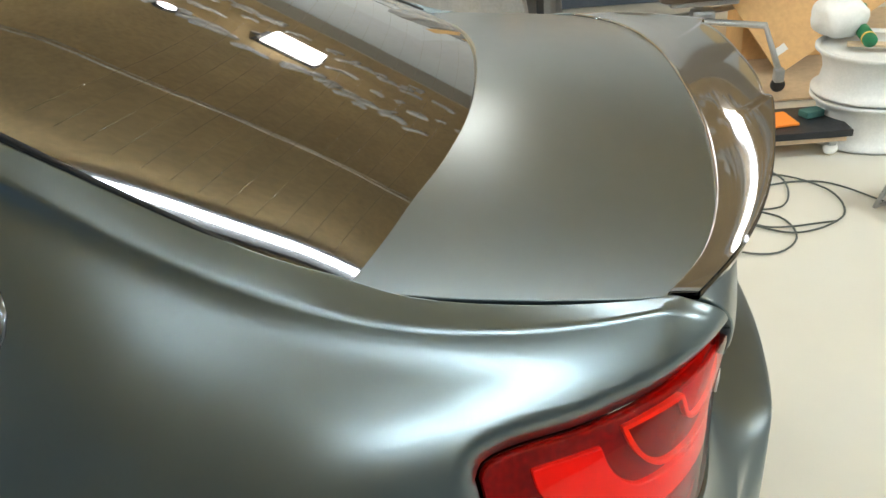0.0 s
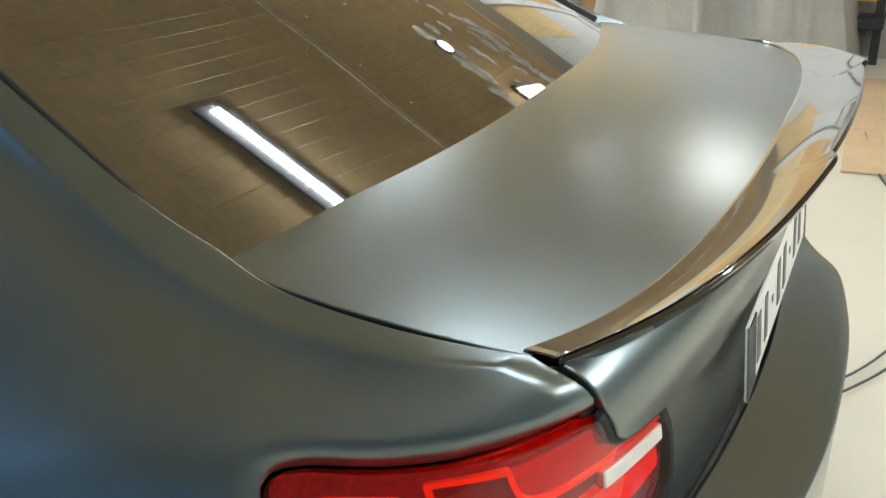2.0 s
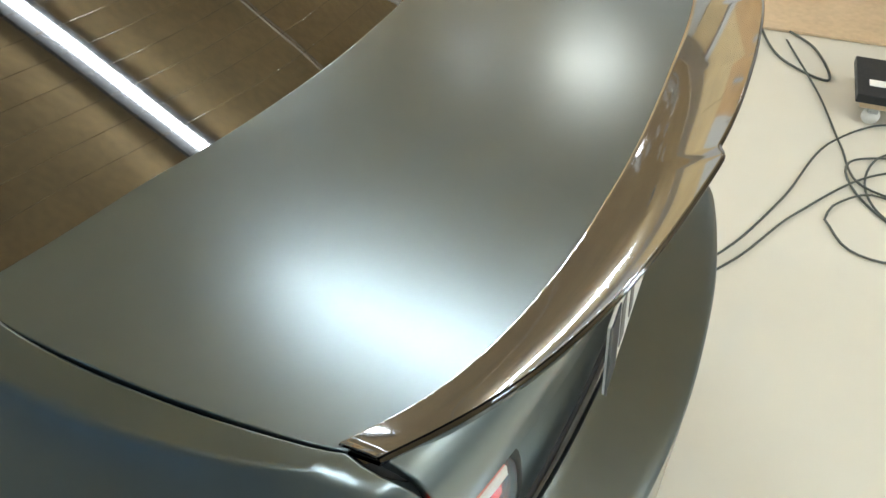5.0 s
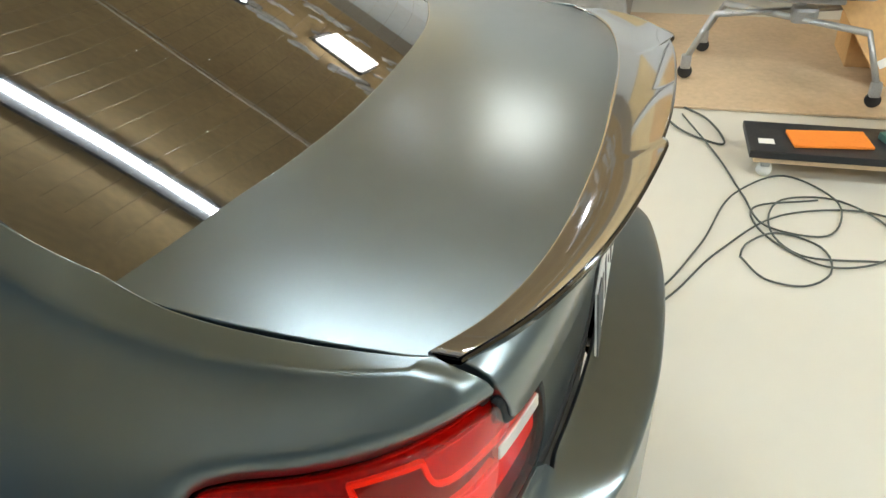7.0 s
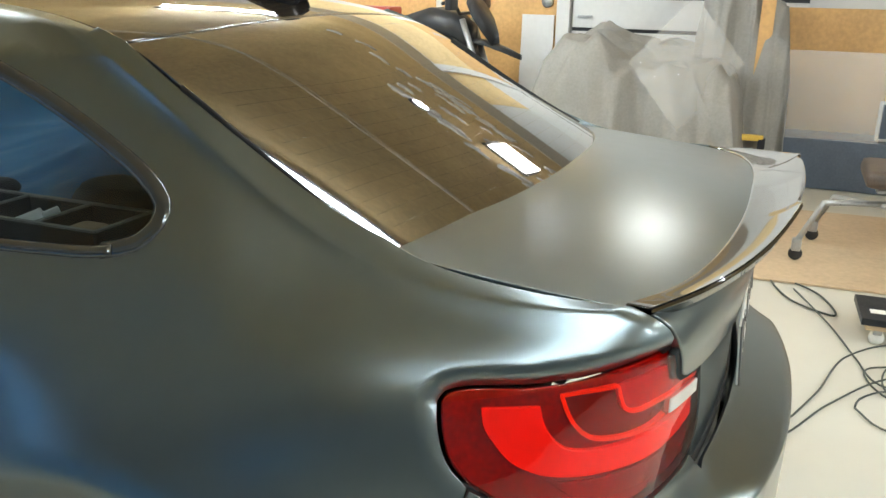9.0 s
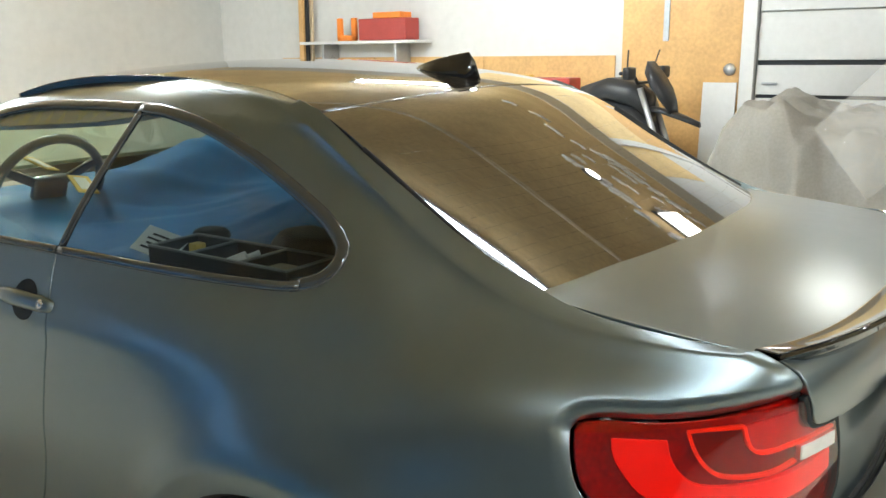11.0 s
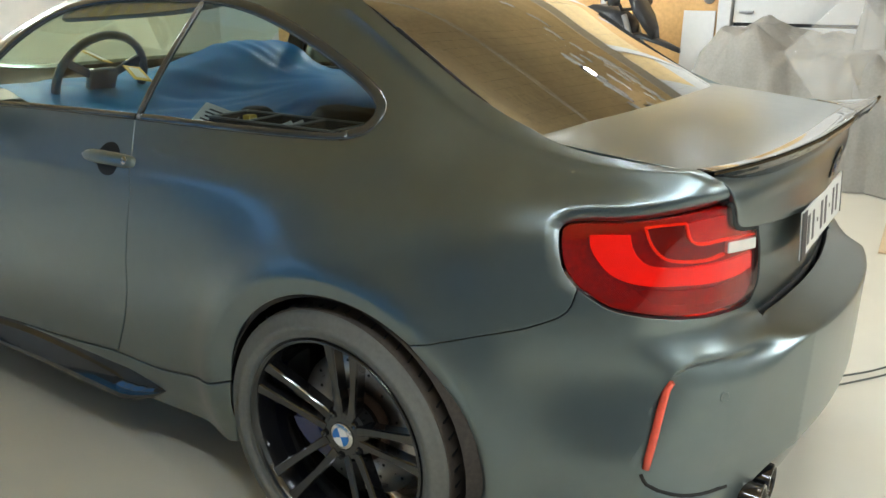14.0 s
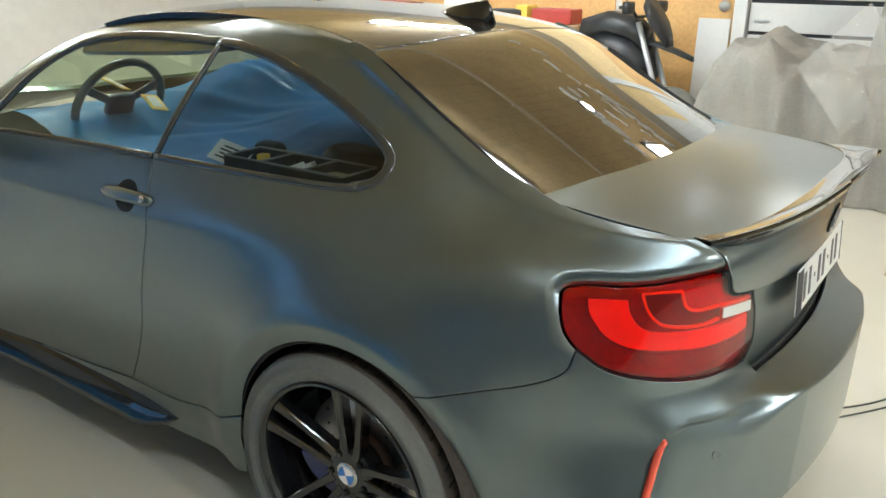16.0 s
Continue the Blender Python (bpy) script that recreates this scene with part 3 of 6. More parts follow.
A0 = math.degrees(math.atan2(0.641 - 0.345, 0.209))
A1 = 180 - math.degrees(math.atan2(0.387 - 0.345, 0.354))
ARCH = arch(0, A0, A1)
ARCH_LOW = arch(0, A0, -28, 9)
BUMPER_LINE[-1] = ARCH[0]
SILL[0] = ARCH[-1]
LID_FRONT = [(-0.614, -0.348), (-0.544, -0.377), (-0.453, -0.409), (-0.346, -0.446), (-0.192, -0.478), (0, -0.488)]
LID_SIDE = [(-0.611, -0.708), (-0.618, -0.667), (-0.627, -0.55), (-0.625, -0.422), (-0.614, -0.348)]
PANE_SIDE = [(-0.563, 0.155), (-0.586, 0.025), (-0.596, -0.117), (-0.604, -0.202), (-0.613, -0.284), (-0.614, -0.348)]


def edge_uv(line):
    """A line given from above, on the flank chart."""
    return [tuple(q) for q in side_uv(on_skin(np.array(line), top_ray, flank_skin)[0])]


LID_GAP = edge_uv(LID_SIDE[::-1])
LID_DROP[0] = SPOILER_TOE[0] = LID_GAP[-1]
GLASS_EDGE = [ROOF_EDGE[-1]] + edge_uv(PANE_SIDE)[1:-1] + [LID_GAP[0]]
# rows of points along the folds of the quarter panel
crease_at = np.linspace(0.34, -0.69, 150)
crease_line = side_uv(np.stack([-crease_x(crease_at), crease_at, crease_z(crease_at)], 1))
fold_at = np.linspace(0.66, 0.0, 44)
fold_line = side_uv(np.stack([0 * fold_at - 0.86, fold_at, line_z(fold_at)], 1))


def beside(line, by):
    d = np.gradient(line, axis=0)
    return line + by * np.stack([-d[:, 1], d[:, 0]], 1) / np.linalg.norm(d, axis=1, keepdims=True)


FOLDS = [beside(crease_line, k) for k in (-0.052, -0.044, -0.036, -0.029, -0.023, -0.017, -0.012, -0.0065, -0.0025, 0.0, 0.0025, 0.0065, 0.012, 0.018)] + [beside(fold_line, k) for k in (-0.02, -0.008, 0.0, 0.008, 0.02)]
LAMP_EDGE = np.vstack([smooth_line(LAMP_TOP, 0.004), smooth_line(LAMP_OUT, 0.004)])
LAMP_DEPTH = np.interp(LAMP_EDGE[:, 1] + 0.5 * (LAMP_EDGE[:, 0] - 0.47), [0.15, 0.20, 0.23, 0.25], [0.009, 0.013, 0.018, 0.020])
gu, gv = np.meshgrid(np.arange(0.42, 0.80, 0.007), np.arange(0.06, 0.31, 0.0061))
DOTS = np.stack([(gu + 0.0035 * (np.arange(gu.shape[0]) % 2)[:, None]).ravel(), gv.ravel()], 1)
DOTS = DOTS[np.linalg.norm(DOTS[:, None] - LAMP_EDGE[None], axis=2).min(1) < 0.036]
ring_a = np.radians(np.linspace(60, 168, 60))
for k in (0.396, 0.404, 0.408, 0.412, 0.42):
    ring_p = np.stack([0 * ring_a - 0.91, -k * np.cos(ring_a), WHEEL_Z + k * np.sin(ring_a)], 1)
    FOLDS.append(side_uv(ring_p))
panel("quarter_panel", [LID_GAP, LID_DROP, LAMP_TOP, LAMP_OUT, BUMPER_LINE, ARCH, SILL, DOOR_REAR, [DOOR_REAR[-1], WIN_LOW[0]], WIN_LOW, WIN_REAR, WIN_TOP,
       [WIN_TOP[-1], ROOF_EDGE[0]], ROOF_EDGE, GLASS_EDGE], side_ray, PAINT, car, h=0.024, both=True, gap=0.001, round_by=0.002, lines=FOLDS, fn=flank_skin, inset=(LAMP_EDGE, 0.027, LAMP_DEPTH), dots=DOTS)
door_at = np.linspace(0.76, 1.85, 60)
DOOR_FOLDS = [beside(side_uv(np.stack([0 * door_at - 0.862, door_at, line_z(door_at)], 1)), k) for k in (-0.02, -0.008, 0.0, 0.008, 0.02)]
panel("door", [DOOR_REAR[::-1], [(-0.855, -0.325), (-1.224, -0.358), (-1.646, -0.375), (-1.95, -0.38)], [(-1.95, -0.38), (-2.0, -0.1), (-1.98, 0.15), (-1.9, 0.25)],
       [(-1.9, 0.25), (-1.4, 0.288), (-0.728, 0.30)]], side_ray, PAINT, car, h=0.035, both=True, lines=DOOR_FOLDS)
FRONT_ARCH = arch(FRONT_Y, -5, 185, 20)
panel("front_fender", [[(-1.95, -0.38), (-2.0, -0.1), (-1.98, 0.15), (-1.9, 0.25)][::-1], [(-1.95, -0.38), FRONT_ARCH[0]], FRONT_ARCH, [FRONT_ARCH[-1], (-3.1, -0.1)],
       [(-3.1, -0.1), (-3.1, 0.1)], [(-3.1, 0.1), (-2.7, 0.19), (-2.2, 0.24), (-1.9, 0.25)]], side_ray, PAINT, car, h=0.05, both=True)
panel("rocker", [SILL[::1] + [(-1.224, -0.358), (-1.646, -0.375), (-1.95, -0.38)], [(-1.95, -0.38), (-2.25, -0.37)], [(-2.25, -0.37), (-2.25, -0.45)], [(-2.25, -0.45), (-1.2, -0.45), (-0.36, -0.42)],
       [(-0.36, -0.42), (-0.345, -0.34), SILL[0]]], side_ray, PAINT, car, h=0.04, both=True)
BUMP_BASE = [(ARCH_LOW[-1][0], ARCH_LOW[-1][1]), (0.6, -0.455), (0.72, -0.445), (0.84, -0.385), (1.0, -0.355), (1.4, -0.35)]
lu, lv = np.meshgrid(np.arange(0.90, 1.90, 0.007), np.arange(-0.10, -0.036, 0.0045))
LEDGE = np.stack([(lu + 0.0035 * (np.arange(lu.shape[0]) % 2)[:, None]).ravel(), lv.ravel()], 1)
left_edge = [LAMP_LOW[::-1], BUMPER_LINE, ARCH_LOW]
panel("rear_bumper", left_edge + [whole(BUMP_BASE)] + [mirrored(c) for c in left_edge[::-1]] + [mirrored(SHELF)[::-1], whole(LIP)[::-1], SHELF[::-1]], side_ray, PAINT, car, h=0.010, step=0.01, gap=0.0004, round_by=0.0015, dots=LEDGE)
LID_BACK = [(-0.611, -0.708), (-0.56, -0.746), (-0.494, -0.779), (-0.411, -0.804), (-0.294, -0.824), (-0.154, -0.836), (0, -0.838)]


def across(line):
    """A line from the car's left to its middle, carried on to its right."""
    return line + [(-x, y) for x, y in line[::-1][1:]]


lid = panel("boot_lid", [across(LID_FRONT), [(-x, y) for x, y in LID_SIDE[::-1]], across(LID_BACK)[::-1], LID_SIDE], top_ray, PAINT, car, h=0.025, fn=lid_skin, gap=0.0006, round_by=0.002)[0]
panel("boot_lid_face", [whole(SPOILER_TOE)[::-1], LID_DROP, NOTCH[::-1], whole(LID_LIP), mirrored(NOTCH[::-1]), mirrored(LID_DROP)], side_ray, PAINT, lid, h=0.02, gap=0.0035, flange=0.02, fn=flat_tail)
panel("plate_recess", [LAMP_IN[::-1], whole(LIP_BACK), mirrored(LAMP_IN[::-1]), whole(LID_LIP)[::-1]],
      side_ray, PAINT, lid, h=0.022, lift=-0.014, fn=flat_tail)
# dark seals under the shut lines
for line in (LID_GAP + LID_DROP[1:], BUMPER_LINE, DOOR_REAR, SILL + [(-1.224, -0.358), (-1.646, -0.375), (-1.95, -0.38)], GLASS_EDGE[3:]):
    ribbon("seal", line, side_ray, 0.03, RUBBER, car, lift=-0.016, height=0.002, fn=flat_tail, both=True)
for line in (NOTCH, LAMP_IN):
    ribbon("seal", line, side_ray, 0.011, RUBBER, car, lift=-0.006, height=0.003, fn=flat_tail, both=True)
ribbon("lip_seal", whole([(0.86, 0.014), (0.924, -0.040), (1.1, -0.047), (1.4, -0.050)]), side_ray, 0.02, RUBBER, car, lift=-0.012, height=0.003, fn=flat_tail)
for side, wide in ((-1, 0.006), (1, 0.016)):
    ribbon("glass_seal", [(-side * x, y) for x, y in PANE_SIDE[1:]], top_ray, wide, RUBBER, car, lift=-0.004 if side < 0 else 0.002, height=0.005, fn=pane_skin)
ribbon("glass_seal", across(LID_FRONT), top_ray, 0.02, RUBBER, car, lift=-0.034, height=0.002, fn=pane_skin)

# glass and roof
ROOF_BACK = [(-0.563, 0.155), (-0.40, 0.122), (-0.22, 0.106), (0, 0.102)]
panel("rear_window", [across(ROOF_BACK), [(-x, y) for x, y in PANE_SIDE], [(-LID_FRONT[0][0], LID_FRONT[0][1]), (-LID_FRONT[0][0], LID_FRONT[0][1] - 0.025)], [(x, y - 0.025) for x, y in across(LID_FRONT)[::-1]], [(LID_FRONT[0][0], LID_FRONT[0][1] - 0.025), LID_FRONT[0]], PANE_SIDE[::-1]], top_ray, GLASS_DARK, car, "rear window reflecting the brown ceiling", h=0.025, lift=-0.001, gap=0.0008, round_by=0.0012, fn=pane_skin)
WIRE = material("heating_wire_bronze", (0.045, 0.032, 0.018), 0.12, coat=0.6, specular=0.8, noise_scale=20, vary=0.15)
front_at = spline([x for x, _ in across(LID_FRONT)], [y for _, y in across(LID_FRONT)])
for k in range(1, 13):
    wx = np.linspace(-0.57, 0.57, 13) * (1 - 0.004 * k)
    ribbon("heating_wire", [(x, float(front_at(x)) + 0.030 * k) for x in wx], top_ray, 0.0005, WIRE, car, lift=-0.0009, height=0.0001, fn=pane_skin, step=0.06)
ROOF_SIDE = [(-0.56, 1.25), (-0.545, 1.0), (-0.53, 0.7), (-0.525, 0.378), (-0.563, 0.155)]
panel("roof", [across(ROOF_BACK), [(-x, y) for x, y in ROOF_SIDE[::-1]], across([(-0.56, 1.25), (-0.3, 1.29), (0, 1.30)])[::-1], ROOF_SIDE], top_ray, GLOSS_ROOF, car, "gloss black roof panel", h=0.035, fn=pane_skin)
WS_SIDE = [(-0.56, 1.25), (-0.63, 1.5), (-0.68, 1.72)]
wind = panel("windscreen", [across([(-0.56, 1.25), (-0.3, 1.29), (0, 1.30)]), [(-x, y) for x, y in WS_SIDE], across([(-0.68, 1.72), (-0.35, 1.84), (0, 1.87)])[::-1], WS_SIDE[::-1]], top_ray, SIDE_GLASS, car, h=0.05)
HOOD_SIDE = [(-0.68, 1.72), (-0.72, 2.2), (-0.70, 2.7), (-0.60, 3.15)]
panel("bonnet", [across([(-0.68, 1.72), (-0.35, 1.84), (0, 1.87)]), [(-x, y) for x, y in HOOD_SIDE], across([(-0.60, 3.15), (-0.3, 3.24), (0, 3.26)])[::-1], HOOD_SIDE[::-1]], top_ray, PAINT, car, h=0.06)


def front_ray(uv):
    o = np.stack([uv[:, 0], 0 * uv[:, 0] + 2.3, uv[:, 1]], 1)
    return o, np.tile([0.0, 1.0, 0.0], (len(uv), 1))


panel("front_bumper", [[(-0.78, 0.24), (0.78, 0.24)], [(0.78, 0.24), (0.78, 0.68)], [(0.78, 0.68), (0.5, 0.76), (0, 0.78), (-0.5, 0.76), (-0.78, 0.68)], [(-0.78, 0.68), (-0.78, 0.24)]], front_ray, PAINT, car, h=0.06)
B_TOP, B_LOW = (-0.655, 0.640), (-0.722, 0.312)
panes = panel("door_glass", [[B_LOW, B_TOP], WIN_TOP, [(-1.62, 0.29), (-1.2, 0.303), B_LOW]], side_ray, SIDE_GLASS, car, "lightly tinted side glass", h=0.05, lift=-0.004, both=True, flange=0.002)
panes += panel("quarter_glass", [[B_LOW, (-0.37, 0.318), (-0.18, 0.326), (-0.075, 0.331)], WIN_REAR[:-1] + [B_TOP], [B_TOP, B_LOW]], side_ray, REAR_SIDE_GLASS, car, "darkly tinted side glass", h=0.05, lift=-0.004, both=True, flange=0.002)
# added dark sheet blocks the far rear side window so the cabin stays dark
cover = panel("window_cover", [[B_LOW, (-0.37, 0.318), (-0.18, 0.326), (-0.075, 0.331)], WIN_REAR[:-1] + [B_TOP], [B_TOP, B_LOW]], side_ray, CABIN, car, "dark sheet added behind the far rear side window to keep the cabin dark", h=0.05, lift=-0.02, both=True, flange=0.002)
bpy.data.objects.remove(cover[0])
for pane in panes + wind:
    pane.visible_shadow = False
ribbon("b_pillar_trim", [B_LOW, B_TOP], side_ray, 0.018, TRIM, car, lift=-0.002, height=0.004, both=True)
ribbon("window_trim", WIN_REAR, side_ray, 0.028, TRIM, car, "dark gloss window surround", lift=-0.001, height=0.005, both=True)
ribbon("window_trim", WIN_TOP, side_ray, 0.028, TRIM, car, lift=-0.001, height=0.005, both=True)
ribbon("belt_trim", [(-1.62, 0.285), (-1.2, 0.298), (-0.735, 0.306)], side_ray, 0.018, TRIM, car, lift=0.0, height=0.006, both=True)
ribbon("belt_trim", [(-0.720, 0.306), (-0.37, 0.311), (-0.18, 0.319), (-0.085, 0.327), (-0.055, 0.334)], side_ray, 0.020, TRIM, car, lift=0.0, height=0.006, both=True)
RAIL_IN = [(-0.56, 1.27), (-0.545, 1.0), (-0.53, 0.7), (-0.525, 0.378), (-0.563, 0.155)]
RAIL_OUT = [(-0.575, 0.155), (-0.60, 0.378), (-0.62, 0.7), (-0.63, 1.0), (-0.64, 1.27)]
panel("roof_rail", [RAIL_IN, [RAIL_IN[-1], RAIL_OUT[0]], RAIL_OUT, [RAIL_OUT[-1], RAIL_IN[0]]], top_ray, PAINT, car, h=0.03, fn=flank_skin, lift=-0.004, both=True)
ribbon("roof_seam", [(-0.563, 0.155), (-0.40, 0.122), (-0.22, 0.106), (0, 0.102), (0.22, 0.106), (0.40, 0.122), (0.563, 0.155)], top_ray, 0.012, TRIM, car, lift=-0.004, height=0.004)
for sx in (-1, 1):
    bm, rows = bmesh.new(), []
    for y in np.linspace(0.66, 2.32, 40):
        k = min((y - 0.655) / 0.16, 1) ** 0.6 * min((2.34 - y) / 0.1, 1)
        foot = float(half_width(y, 0.27)) - 0.01
        rows.append([bm.verts.new((sx * (foot + dx * k), y, 0.265 + dz * k)) for dx, dz in ((0.0, 0.025), (0.012, 0.020), (0.046, -0.045), (0.050, -0.054), (0.048, -0.064), (0.040, -0.070), (0.0, -0.075))])
    for a, b in zip(rows[:-1], rows[1:]):
        for i in range(6):
            bm.faces.new((a[i], a[i + 1], b[i + 1], b[i]))
    bm.faces.new(rows[0])
    bm.faces.new(rows[-1])
    bmesh.ops.recalc_face_normals(bm, faces=bm.faces)
    part("skirt_blade", bm, BLACK_GLOSS, car, "gloss black side skirt blade", True)

# spoiler: the front edge lies on the lid, the rear edge rises to two peaks beside a shallow middle
toe = spline([x for x, _ in across(LID_BACK)], [y + 0.010 for _, y in across(LID_BACK)])
tip_y = spline([-0.614, -0.55, -0.47, -0.38, -0.29, -0.215, 0], [-0.728, -0.785, -0.835, -0.872, -0.898, -0.915, -0.93])
tip_z = spline([-0.614, -0.55, -0.47, -0.38, -0.29, -0.215, 0], [1.016, 1.030, 1.045, 1.060, 1.076, 1.090, 1.098])
xs = np.unique(np.r_[np.linspace(-0.608, 0.608, 165), np.linspace(-0.225, -0.195, 9), np.linspace(0.195, 0.225, 9)])
ax_ = -np.abs(xs)
dip = np.clip((0.222 + ax_) / 0.026, 0, 1)
dip = dip * dip * (3 - 2 * dip)
ty, tz = tip_y(ax_) + 0.010 * dip, tip_z(ax_) - 0.006 * dip
fy = toe(xs)
deck, _ = on_skin(np.stack([xs, fy], 1), top_ray, lid_skin)
ends = np.clip((0.617 - np.abs(xs)) / 0.05, 0.12, 1)
ring = []
dz = deck[:, 2]
ring.append((fy, dz - 0.004))
ring.append((fy - 0.0005, dz + 0.002))
ring.append((fy - 0.002, dz + 0.0045))
for t in np.linspace(0.05, 0.97, 14):
    ring.append((fy - 0.002 + (ty - fy + 0.002) * t, dz + 0.0045 + (tz - dz - 0.0045) * (0.30 * t + 0.70 * t**2.4)))
ring.append((ty, tz))
ring.append((ty - 0.0015, tz - 0.002))
ring.append((ty - 0.0015, tz - 0.006))
ring.append((ty + 0.003, tz - 0.006 - 0.014 * ends))
ring.append((ty + 0.012, tz - 0.012 - 0.016 * ends))
ring.append((fy + 0.35 * (ty - fy), dz - 0.035 * ends))
ring.append((fy + 0.01, dz - 0.02 * ends))
k = len(xs)


def swept(rings):
    m = len(rings)
    verts = np.vstack([np.stack([xs, y, z], 1) for y, z in rings])
    faces = [(r * k + i, r * k + i + 1, ((r + 1) % m) * k + i + 1, ((r + 1) % m) * k + i) for r in range(m) for i in range(k - 1)]
    return verts, faces + [tuple(r * k for r in range(m))[::-1], tuple(r * k + k - 1 for r in range(m))]


tip_ring = next(i for i, r in enumerate(ring) if r[0] is ty)
top_rows = ring[3:tip_ring]
spoiler = mesh("spoiler", *swept(ring[: tip_ring + 1] + [(ty + 0.002, tz - 0.0022)] + [(y + 0.001, z - 0.0022) for y, z in top_rows[::-1]]), SPOILER, lid, "glossy smoked boot spoiler with two rear peaks")
mesh("spoiler_edge", *swept([(ty + 0.003, tz - 0.0032), (ty - 0.0015, tz - 0.003), (ty - 0.0005, tz - 0.011), *ring[tip_ring + 2 :], (fy + 0.004, dz - 0.008)] + [(y + 0.001, z - 0.0045) for y, z in top_rows]), BLACK_GLOSS, spoiler, "gloss black underside edge")

# antenna fin
fin_rows = []
for i, y in enumerate(np.linspace(0.155, 0.335, 13)):
    s = (y - 0.155) / 0.18
    base = float(on_skin(np.array([[0.0, y]]), top_ray)[0][0, 2])
    height = 0.062 * (min(s / 0.16, 1) ** 0.5) * max(1 - max(s - 0.16, 0) / 0.84, 0) ** 0.75 + 0.001
    half = 0.032 * math.sin(math.pi * min(0.12 + 0.88 * s, 1)) ** 0.6 + 0.001
    fin_rows.append([(half * math.sin(a) * (1 if abs(math.cos(a)) < 0.4 else 0.55), y - 0.02 * max(math.cos(a), 0) * (1 - s), base - 0.003 + height * max(math.cos(a), 0)) for a in np.linspace(-math.pi / 2, math.pi / 2, 11)])
fv = np.array(fin_rows).reshape(-1, 3)
ff = [(r * 11 + i, r * 11 + i + 1, (r + 1) * 11 + i + 1, (r + 1) * 11 + i) for r in range(12) for i in range(10)] + [tuple(range(11))[::-1], tuple(range(132, 143))]
mesh("antenna_fin", fv, ff, BLACK_GLOSS, car, "gloss black shark fin antenna")

# tail lamps
outline = [LAMP_TOP, LAMP_OUT, LAMP_LOW, LAMP_IN, NOTCH]
lamps = panel("tail_lamp", outline, side_ray, LENS_BACK, car, "red tail lamp with a light guide", h=0.02, lift=-0.017, flange=0.006, fn=flat_tail, both=True)


def lamp_piece(name, curves, mat, lift, label="", h=0.012, flange=0.008, edge=0.002):
    for lampo, ob in zip(lamps, panel(name, curves, side_ray, mat, None, label, h=h, gap=0.0, lift=lift, flange=flange, fn=flat_tail, both=True, step=0.006, round_by=edge)):
        ob.parent = lampo


GUIDE_OUT = [(0.522, 0.196), (0.526, 0.170), (0.540, 0.146), (0.561, 0.122), (0.593, 0.107), (0.635, 0.101), (0.698, 0.099), (0.755, 0.097), (0.834, 0.099), (0.880, 0.108)]
GUIDE_IN = [(0.874, 0.150), (0.80, 0.141), (0.747, 0.138), (0.695, 0.136), (0.650, 0.137), (0.625, 0.142), (0.606, 0.158), (0.596, 0.178), (0.592, 0.200)]
CUP = [(0.616, 0.214), (0.623, 0.192), (0.634, 0.172), (0.654, 0.154), (0.694, 0.147), (0.746, 0.149), (0.778, 0.157)]
CUP_IN = [(0.686, 0.222), (0.692, 0.200), (0.700, 0.187), (0.716, 0.181), (0.767, 0.186), (0.872, 0.192)]


def strip_of(line, width):
    fine = smooth_line(line, 0.01)
    a = [tuple(q) for q in beside(fine, width / 2)]
    b = [tuple(q) for q in beside(fine, -width / 2)]
    return [a, [a[-1], b[-1]], b[::-1], [b[0], a[0]]]


lamp_piece("light_guide", [GUIDE_OUT, [GUIDE_OUT[-1], GUIDE_IN[0]], GUIDE_IN, [GUIDE_IN[-1], GUIDE_OUT[0]]], LENS_BRIGHT, -0.0085, "bright red light guide")
lamp_piece("lower_reflector", [[(0.600, 0.098), (0.64, 0.093), (0.70, 0.090), (0.78, 0.088), (0.87, 0.098)], [(0.87, 0.098), (0.862, 0.05)], [(0.862, 0.05), (0.78, 0.048), (0.70, 0.056), (0.64, 0.066)], [(0.64, 0.066), (0.600, 0.098)]],
           LENS_DEEP, -0.0135, "dark red lower reflector")
lamp_piece("indicator_cup", [CUP, [CUP[-1], (0.792, 0.188)], [(0.792, 0.188), CUP_IN[4], CUP_IN[3], CUP_IN[2], CUP_IN[1], CUP_IN[0]], [CUP_IN[0], CUP[0]]], LENS_AMBER, -0.0145, "dark amber indicator reflector")
lamp_piece("upper_reflector", [CUP_IN, [CUP_IN[-1], (0.86, 0.203)], [(0.86, 0.203), (0.80, 0.204), (0.778, 0.214), (0.768, 0.236)], [(0.768, 0.236), CUP_IN[0]]], LENS_RED, -0.0125, "red upper reflector")
lamp_piece("edge_light", strip_of(CUP, 0.0055), LENS_EDGE, -0.0075, "orange-red edge light", h=0.006, edge=0.0008)
lamp_piece("edge_light", strip_of(CUP_IN, 0.0055), LENS_EDGE, -0.007, "orange-red edge light", h=0.006, edge=0.0008)
lamp_piece("edge_light", strip_of([(0.614, 0.214), (0.64, 0.218), (0.686, 0.222)], 0.0055), LENS_EDGE, -0.0065, "orange-red edge light", h=0.006, edge=0.0008)
lamp_piece("reverse_light", [[(0.779, 0.159), (0.874, 0.160)], [(0.874, 0.160), (0.868, 0.186)], [(0.868, 0.186), (0.776, 0.183)], [(0.776, 0.183), (0.779, 0.159)]], LENS_WHITE, -0.0015, "pale reversing light")
for lampo, ob in zip(lamps, panel("lens", outline, side_ray, LENS, None, "glossy clear red lens", h=0.018, lift=-0.004, flange=0.02, fn=flat_tail, both=True, gap=0.0025)):
    ob.parent = lampo
    ob.visible_shadow = False

